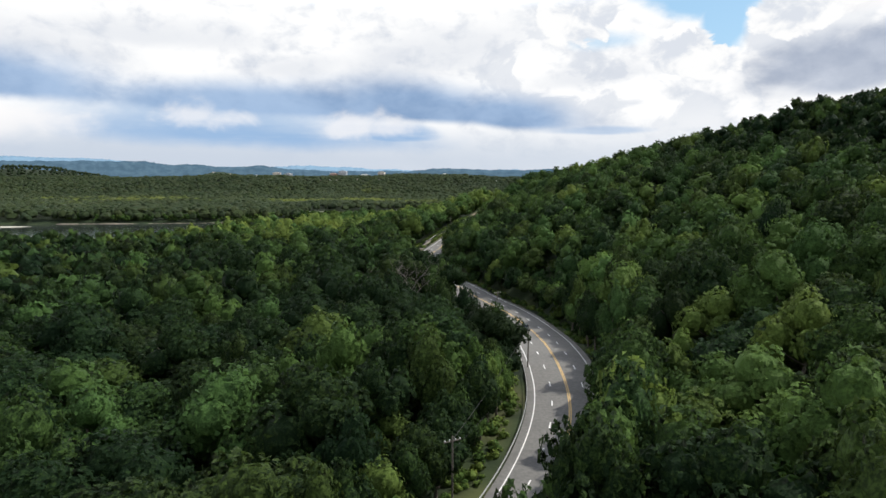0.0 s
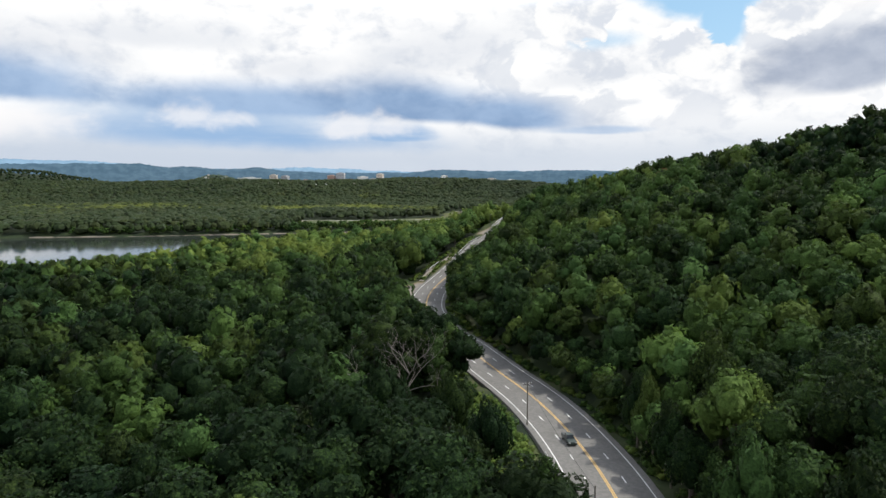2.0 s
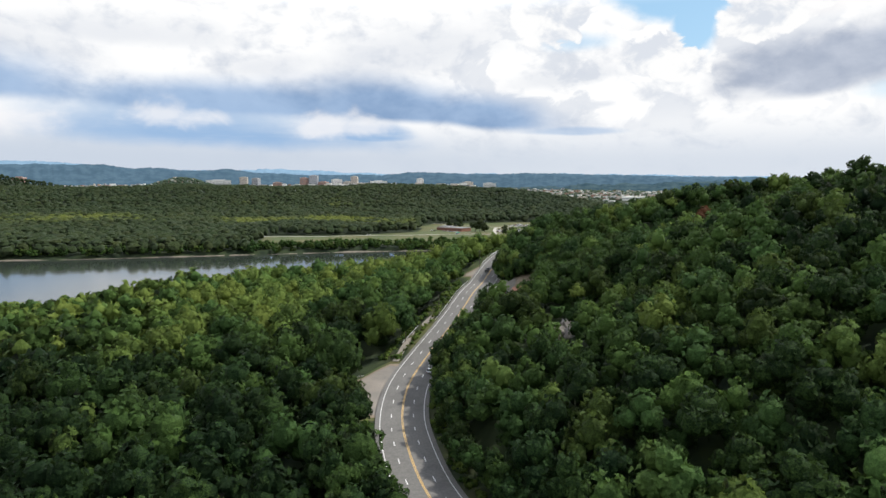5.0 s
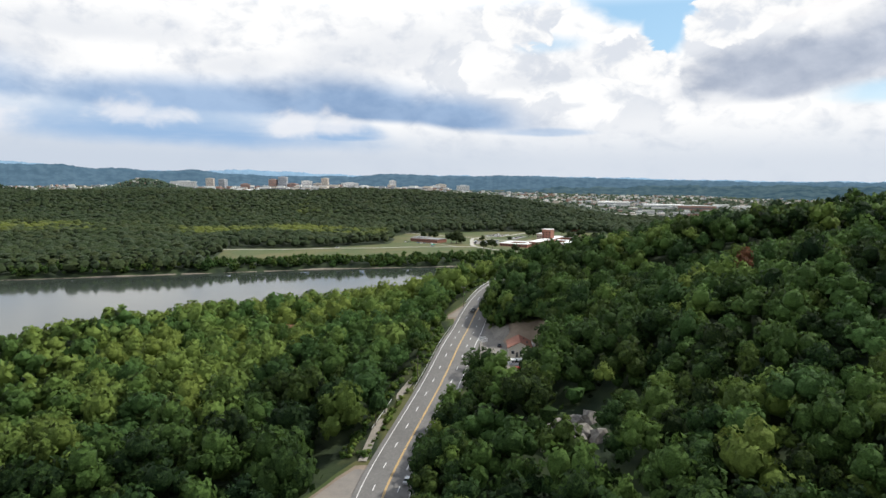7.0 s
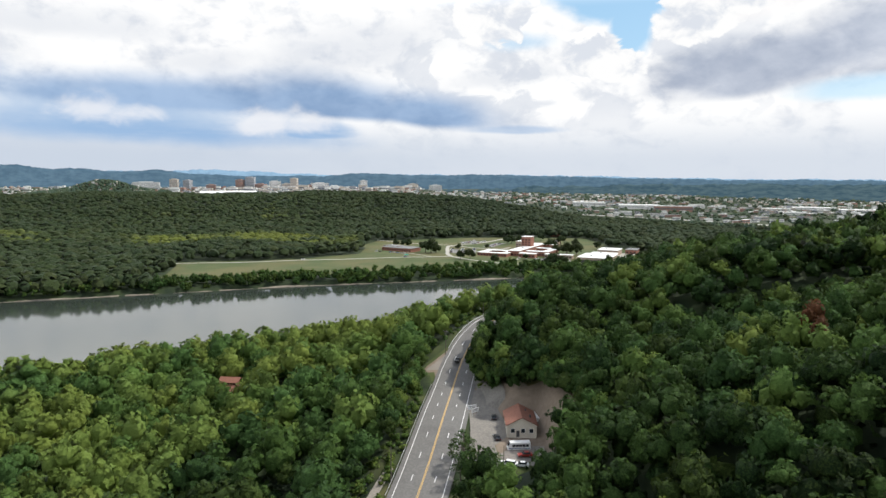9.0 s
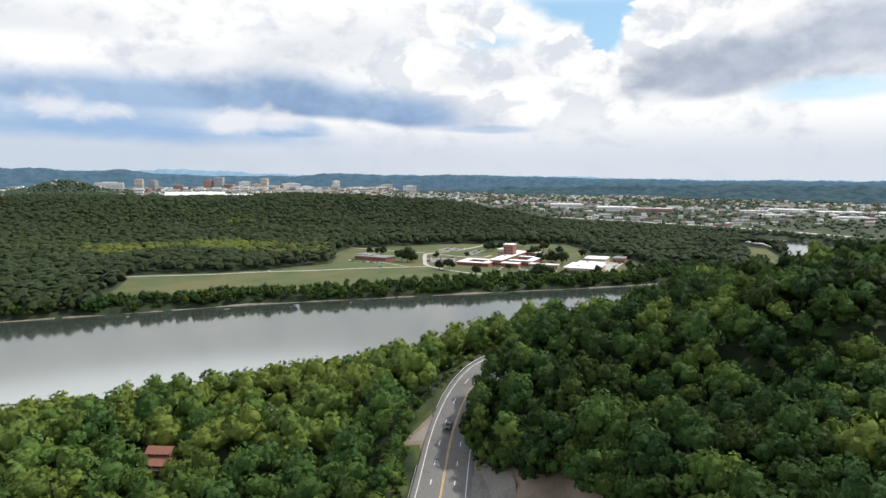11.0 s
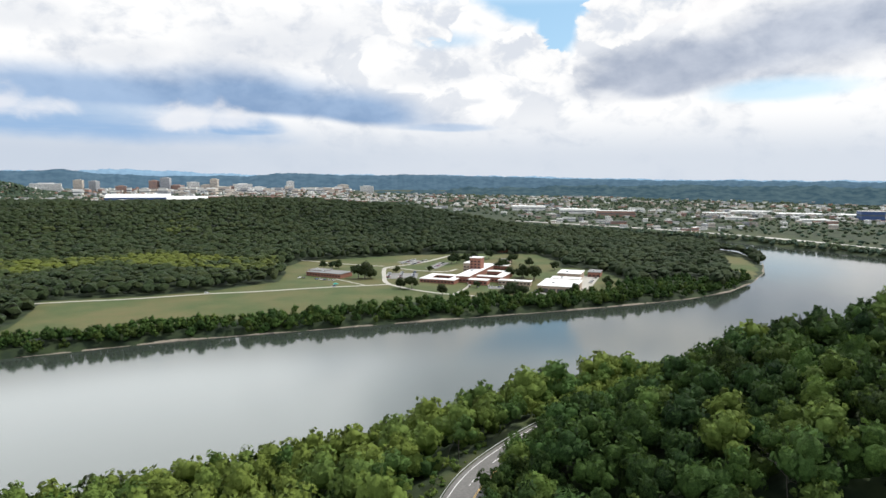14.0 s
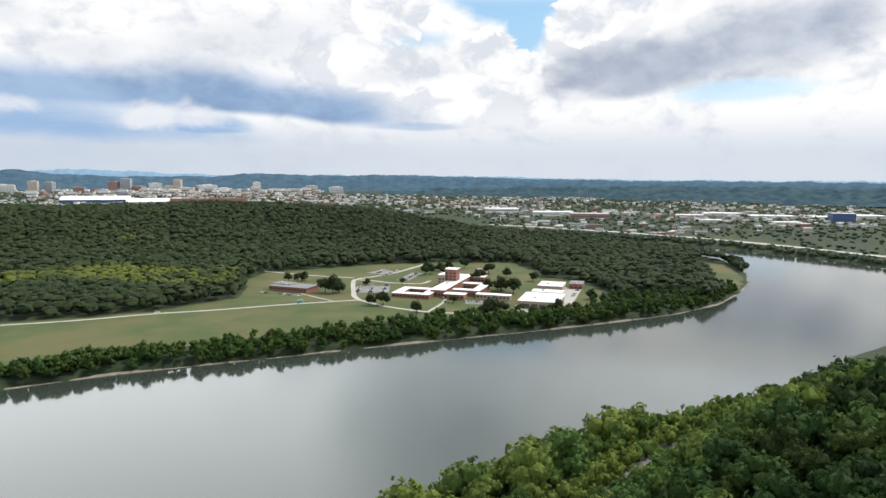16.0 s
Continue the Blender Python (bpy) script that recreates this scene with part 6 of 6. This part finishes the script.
def city_block(x, y, turn, w, d, h, wall, roof, label, name="city_building"):
    b = set_at(new(name, None), x, y, ground_at(x, y), turn)
    part("wall", box(-w / 2, -d / 2, -3, w / 2, d / 2, h), wall, b)
    part("roof", box(-w / 2 - 0.8, -d / 2 - 0.8, h, w / 2 + 0.8, d / 2 + 0.8, h + 0.9), roof, b)
    part("window_band", box(-w / 2 - 0.1, -d / 2 - 0.1, h * 0.45, w / 2 + 0.1, d / 2 + 0.1, h * 0.62), BAND, b, "dark window band")
    return tagged(b, label, "building", "city buildings")


# downtown
for _i in range(105):
    _k = int(RNG.choice(4, p=(0.4, 0.34, 0.14, 0.12)))
    _w = RNG.uniform(16, 44)
    city_block(RNG.normal(-330, 330), RNG.uniform(3380, 3800), RNG.uniform(-30, 30), _w, _w * RNG.uniform(0.5, 0.9), RNG.uniform(10, 30), CITY_WALLS[_k], CITY_ROOFS[int(RNG.choice(3))],
               ("white downtown office block", "tan downtown office block", "red brick downtown building", "grey downtown office block")[_k])
# large halls
for _hx, _hy, _hw, _hl, _eave, _ridge, _wall, _name, _say in ((-560, 2960, 110, 230, 14, 27, PAINTS["blue"], "exhibition_hall", "huge hall with a white pitched roof and blue walls"),
                                                                (-350, 2890, 100, 190, 9, 20, CITY_WALLS[1], "warehouse", "white-roofed tan hall beside the blue hall")):
    tagged(gabled(_name, _hx, _hy, ground_at(_hx, _hy), 98, _hw, _hl, _eave, _ridge, _wall, WHITE_ROOF, ""), _say, "building", "city buildings")
city_block(-160, 2850, 4, 260, 60, 22, CITY_WALLS[2], plain("brown_roof", (0.16, 0.09, 0.07), (0.22, 0.13, 0.10), 0.05, 0.9), "long brown brick mill building", "mill")
city_block(905, 2120, -20, 120, 60, 12, CITY_WALLS[0], WHITE_ROOF, "large white-roofed shopping hall", "shopping_hall")
city_block(960, 1985, -24, 110, 45, 16, CITY_WALLS[2], CITY_ROOFS[2], "long reddish hall with a pale roof", "warehouse")
city_block(800, 2290, -20, 110, 60, 12, CITY_WALLS[0], WHITE_ROOF, "white-roofed store hall on the plain", "shopping_hall")
city_block(1650, 1760, -30, 60, 46, 24, PAINTS["blue"], CITY_ROOFS[2], "blue-grey storage hall by the river plain", "warehouse")
for _x, _y, _w in ((1560, 1930, 130), (1720, 1860, 120), (1860, 1900, 150), (1480, 2060, 110), (1960, 1780, 120), (1320, 2010, 80), (1250, 1820, 60), (1400, 1700, 70)):
    city_block(_x, _y, -28, _w, _w * 0.5, 7, CITY_WALLS[0], WHITE_ROOF, "wide pale-roofed warehouse on the river plain", "warehouse")

_x, _y = RNG.uniform(-2000, 3000, 13000), RNG.uniform(1500, 4150, 13000)
_f = inside(FAR, _x, _y)
_town = np.exp(-(((_x + 200) / 1100) ** 2)) * step(2500, 3100, _y)
_dense = 0.16 + 0.75 * np.clip(bumps(_x, _y, 150, 4.0) + 0.5 * bumps(_x, _y, 61, 1.0), 0, 1) + 0.7 * _town
_ok = (_f > 70) & (np.abs(_x) < 0.95 * (_y + 150)) & (RNG.uniform(0, 1, 13000) < _dense) & ((_x < 350) | (np.hypot(_x, _y) < 3450)) & ((_y > 2300) | (_x > 650))
_x, _y = _x[_ok], _y[_ok]
_order = np.argsort(np.hypot(_x, _y))
_x, _y = _x[_order], _y[_order]
_SAY = ("white-walled low building in the city", "tan low building in the city", "red brick low building in the city", "grey low building in the city")
_vs, _fs, _ix, _n = [], [], [], 0
_z = heights(_x, _y)
for _i in range(len(_x)):
    _w, _d, _h = RNG.uniform(8, 20) * (1 + 1.8 * (RNG.uniform() > 0.9)), RNG.uniform(7, 14), RNG.uniform(4, 10) * (1 + 0.8 * (_y[_i] > 3300) * (RNG.uniform() > 0.7))
    _k, _r = int(RNG.choice(4, p=(0.4, 0.26, 0.17, 0.17))), int(RNG.choice(4, p=(0.3, 0.34, 0.24, 0.12)))
    if _i < 170:
        city_block(_x[_i], _y[_i], RNG.uniform(-40, 40), _w, _d, _h, CITY_WALLS[_k], CITY_ROOFS[_r], _SAY[_k])
        continue
    _a = RNG.uniform(-0.7, 0.7)
    _c, _s = math.cos(_a), math.sin(_a)
    _b = [(-_w / 2, -_d / 2), (_w / 2, -_d / 2), (_w / 2, _d / 2), (-_w / 2, _d / 2)]
    for _zz in (-3, _h):
        _vs += [(_x[_i] + p * _c - q * _s, _y[_i] + p * _s + q * _c, _z[_i] + _zz) for p, q in _b]
    for q in ((4, 5, 6, 7), (0, 1, 5, 4), (1, 2, 6, 5), (2, 3, 7, 6), (3, 0, 4, 7)):
        _fs.append([_n + v for v in q])
        _ix.append(4 + _r if q[0] == 4 else _k)
    _n += 8
blocks = new("city_blocks", mesh_of("city_blocks", _vs, _fs, CITY_WALLS + CITY_ROOFS, index=_ix))
tagged(blocks, "many small far city buildings with pale roofs", "buildings", kind="stuff")

# trees between the houses and on the city's bank
_x, _y = RNG.uniform(-2400, 3400, 27000), 1100 + 3100 * RNG.uniform(0, 1, 27000) ** 0.9
_f = inside(FAR, _x, _y)
_ok = (_f > 6) & (np.abs(_x) < 0.98 * (_y + 150)) & ((RNG.uniform(0, 1, 27000) < 0.85 - 0.45 * np.clip(bumps(_x, _y, 150, 4.0) + 0.5 * bumps(_x, _y, 61, 1.0), 0, 1)) | (_f < 60)) & ((_x < 350) | (np.hypot(_x, _y) < 3500)) & ((_f < 32) | (_f > 74) | (_x < 500)) & ((_y > 2200) | (_x > 600))
_x, _y = _x[_ok], _y[_ok]
_r = RNG.uniform(4.5, 10, len(_x)) * np.where(_y > 2600, 1.35, 1.05)
city_trees = scatter("city_trees", [dome(RNG, 6, 3) for _ in range(5)], _x, _y, heights(_x, _y) + _r * 0.3, _r, _r * 0.75, RNG.uniform(0, 0.9, len(_x)), LEAF_HAZED, RNG)
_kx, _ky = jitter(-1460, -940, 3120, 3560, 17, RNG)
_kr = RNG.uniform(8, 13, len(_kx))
knoll_woods = scatter("knoll_woods", [dome(RNG, 6, 3) for _ in range(4)], _kx, _ky, heights(_kx, _ky) + 5, _kr, _kr, RNG.uniform(-0.3, 0.3, len(_kx)), LEAF_HAZED, RNG)
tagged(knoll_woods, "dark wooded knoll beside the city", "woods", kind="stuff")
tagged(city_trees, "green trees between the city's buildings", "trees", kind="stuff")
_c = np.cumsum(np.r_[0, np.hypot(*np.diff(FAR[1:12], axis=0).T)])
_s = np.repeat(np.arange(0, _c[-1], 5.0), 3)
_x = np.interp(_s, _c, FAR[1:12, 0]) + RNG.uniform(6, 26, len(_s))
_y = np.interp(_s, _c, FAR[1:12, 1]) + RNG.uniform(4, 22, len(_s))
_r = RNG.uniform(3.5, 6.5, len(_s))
far_belt = scatter("far_bank_trees", [dome(RNG, 7, 4) for _ in range(5)], _x, _y, heights(_x, _y) + _r * 0.5, _r, _r, RNG.uniform(0, 0.9, len(_x)), LEAF_HAZED, RNG)
tagged(far_belt, "green trees along the far river bank", "trees", kind="stuff")
# highway on the city's bank
sheet("highway", [(1900, 560), (1500, 640), (1150, 830), (1070, 960), (1010, 1110), (985, 1230), (950, 1340), (905, 1440), (800, 1610), (600, 1850)], 24, CONCRETE, "pale concrete highway along the far bank", 1.2)

# ---- far hills ----


# air haze put into the hills' colour, with a faint glow added
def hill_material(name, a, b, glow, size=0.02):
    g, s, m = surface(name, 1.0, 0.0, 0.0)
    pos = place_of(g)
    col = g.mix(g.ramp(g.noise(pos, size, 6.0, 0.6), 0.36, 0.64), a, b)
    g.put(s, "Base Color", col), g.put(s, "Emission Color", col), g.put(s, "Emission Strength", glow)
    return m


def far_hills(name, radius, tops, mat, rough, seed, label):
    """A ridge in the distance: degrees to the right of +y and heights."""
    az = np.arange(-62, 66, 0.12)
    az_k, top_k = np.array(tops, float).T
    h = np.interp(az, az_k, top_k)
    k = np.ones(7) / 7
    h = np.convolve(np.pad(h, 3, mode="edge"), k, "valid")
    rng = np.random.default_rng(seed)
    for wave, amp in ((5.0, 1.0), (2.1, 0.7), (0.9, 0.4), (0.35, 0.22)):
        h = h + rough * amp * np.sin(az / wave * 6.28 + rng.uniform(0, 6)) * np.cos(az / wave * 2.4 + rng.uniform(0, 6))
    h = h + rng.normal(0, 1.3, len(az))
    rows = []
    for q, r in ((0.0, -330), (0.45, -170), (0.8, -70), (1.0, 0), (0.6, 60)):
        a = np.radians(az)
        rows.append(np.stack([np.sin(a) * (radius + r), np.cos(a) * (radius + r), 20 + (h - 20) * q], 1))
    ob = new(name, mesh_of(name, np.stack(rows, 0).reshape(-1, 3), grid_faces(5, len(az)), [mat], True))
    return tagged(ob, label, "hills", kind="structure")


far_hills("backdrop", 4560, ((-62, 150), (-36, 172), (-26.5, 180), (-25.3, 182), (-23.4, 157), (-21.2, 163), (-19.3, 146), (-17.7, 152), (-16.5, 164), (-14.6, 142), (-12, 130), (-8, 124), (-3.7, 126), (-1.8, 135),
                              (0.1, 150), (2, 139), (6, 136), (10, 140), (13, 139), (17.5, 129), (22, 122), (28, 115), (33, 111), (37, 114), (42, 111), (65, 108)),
          hill_material("near_hill_haze", (0.043, 0.077, 0.108), (0.060, 0.100, 0.134), 0.4), 3, 2, "hazy blue-green wooded hills behind the city")
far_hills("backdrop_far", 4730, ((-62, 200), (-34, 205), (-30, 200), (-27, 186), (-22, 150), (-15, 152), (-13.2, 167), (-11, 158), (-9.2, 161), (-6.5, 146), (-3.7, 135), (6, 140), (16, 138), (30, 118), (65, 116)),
          hill_material("far_hill_haze", (0.135, 0.215, 0.295), (0.15, 0.235, 0.315), 0.42), 4, 7, "pale blue hazy ridge on the horizon")
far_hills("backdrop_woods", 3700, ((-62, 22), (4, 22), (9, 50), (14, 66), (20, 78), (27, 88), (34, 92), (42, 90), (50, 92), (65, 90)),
          hill_material("foothill_haze", (0.026, 0.050, 0.066), (0.052, 0.082, 0.092), 0.3), 6, 12, "hazy wooded foothills behind the river plain")
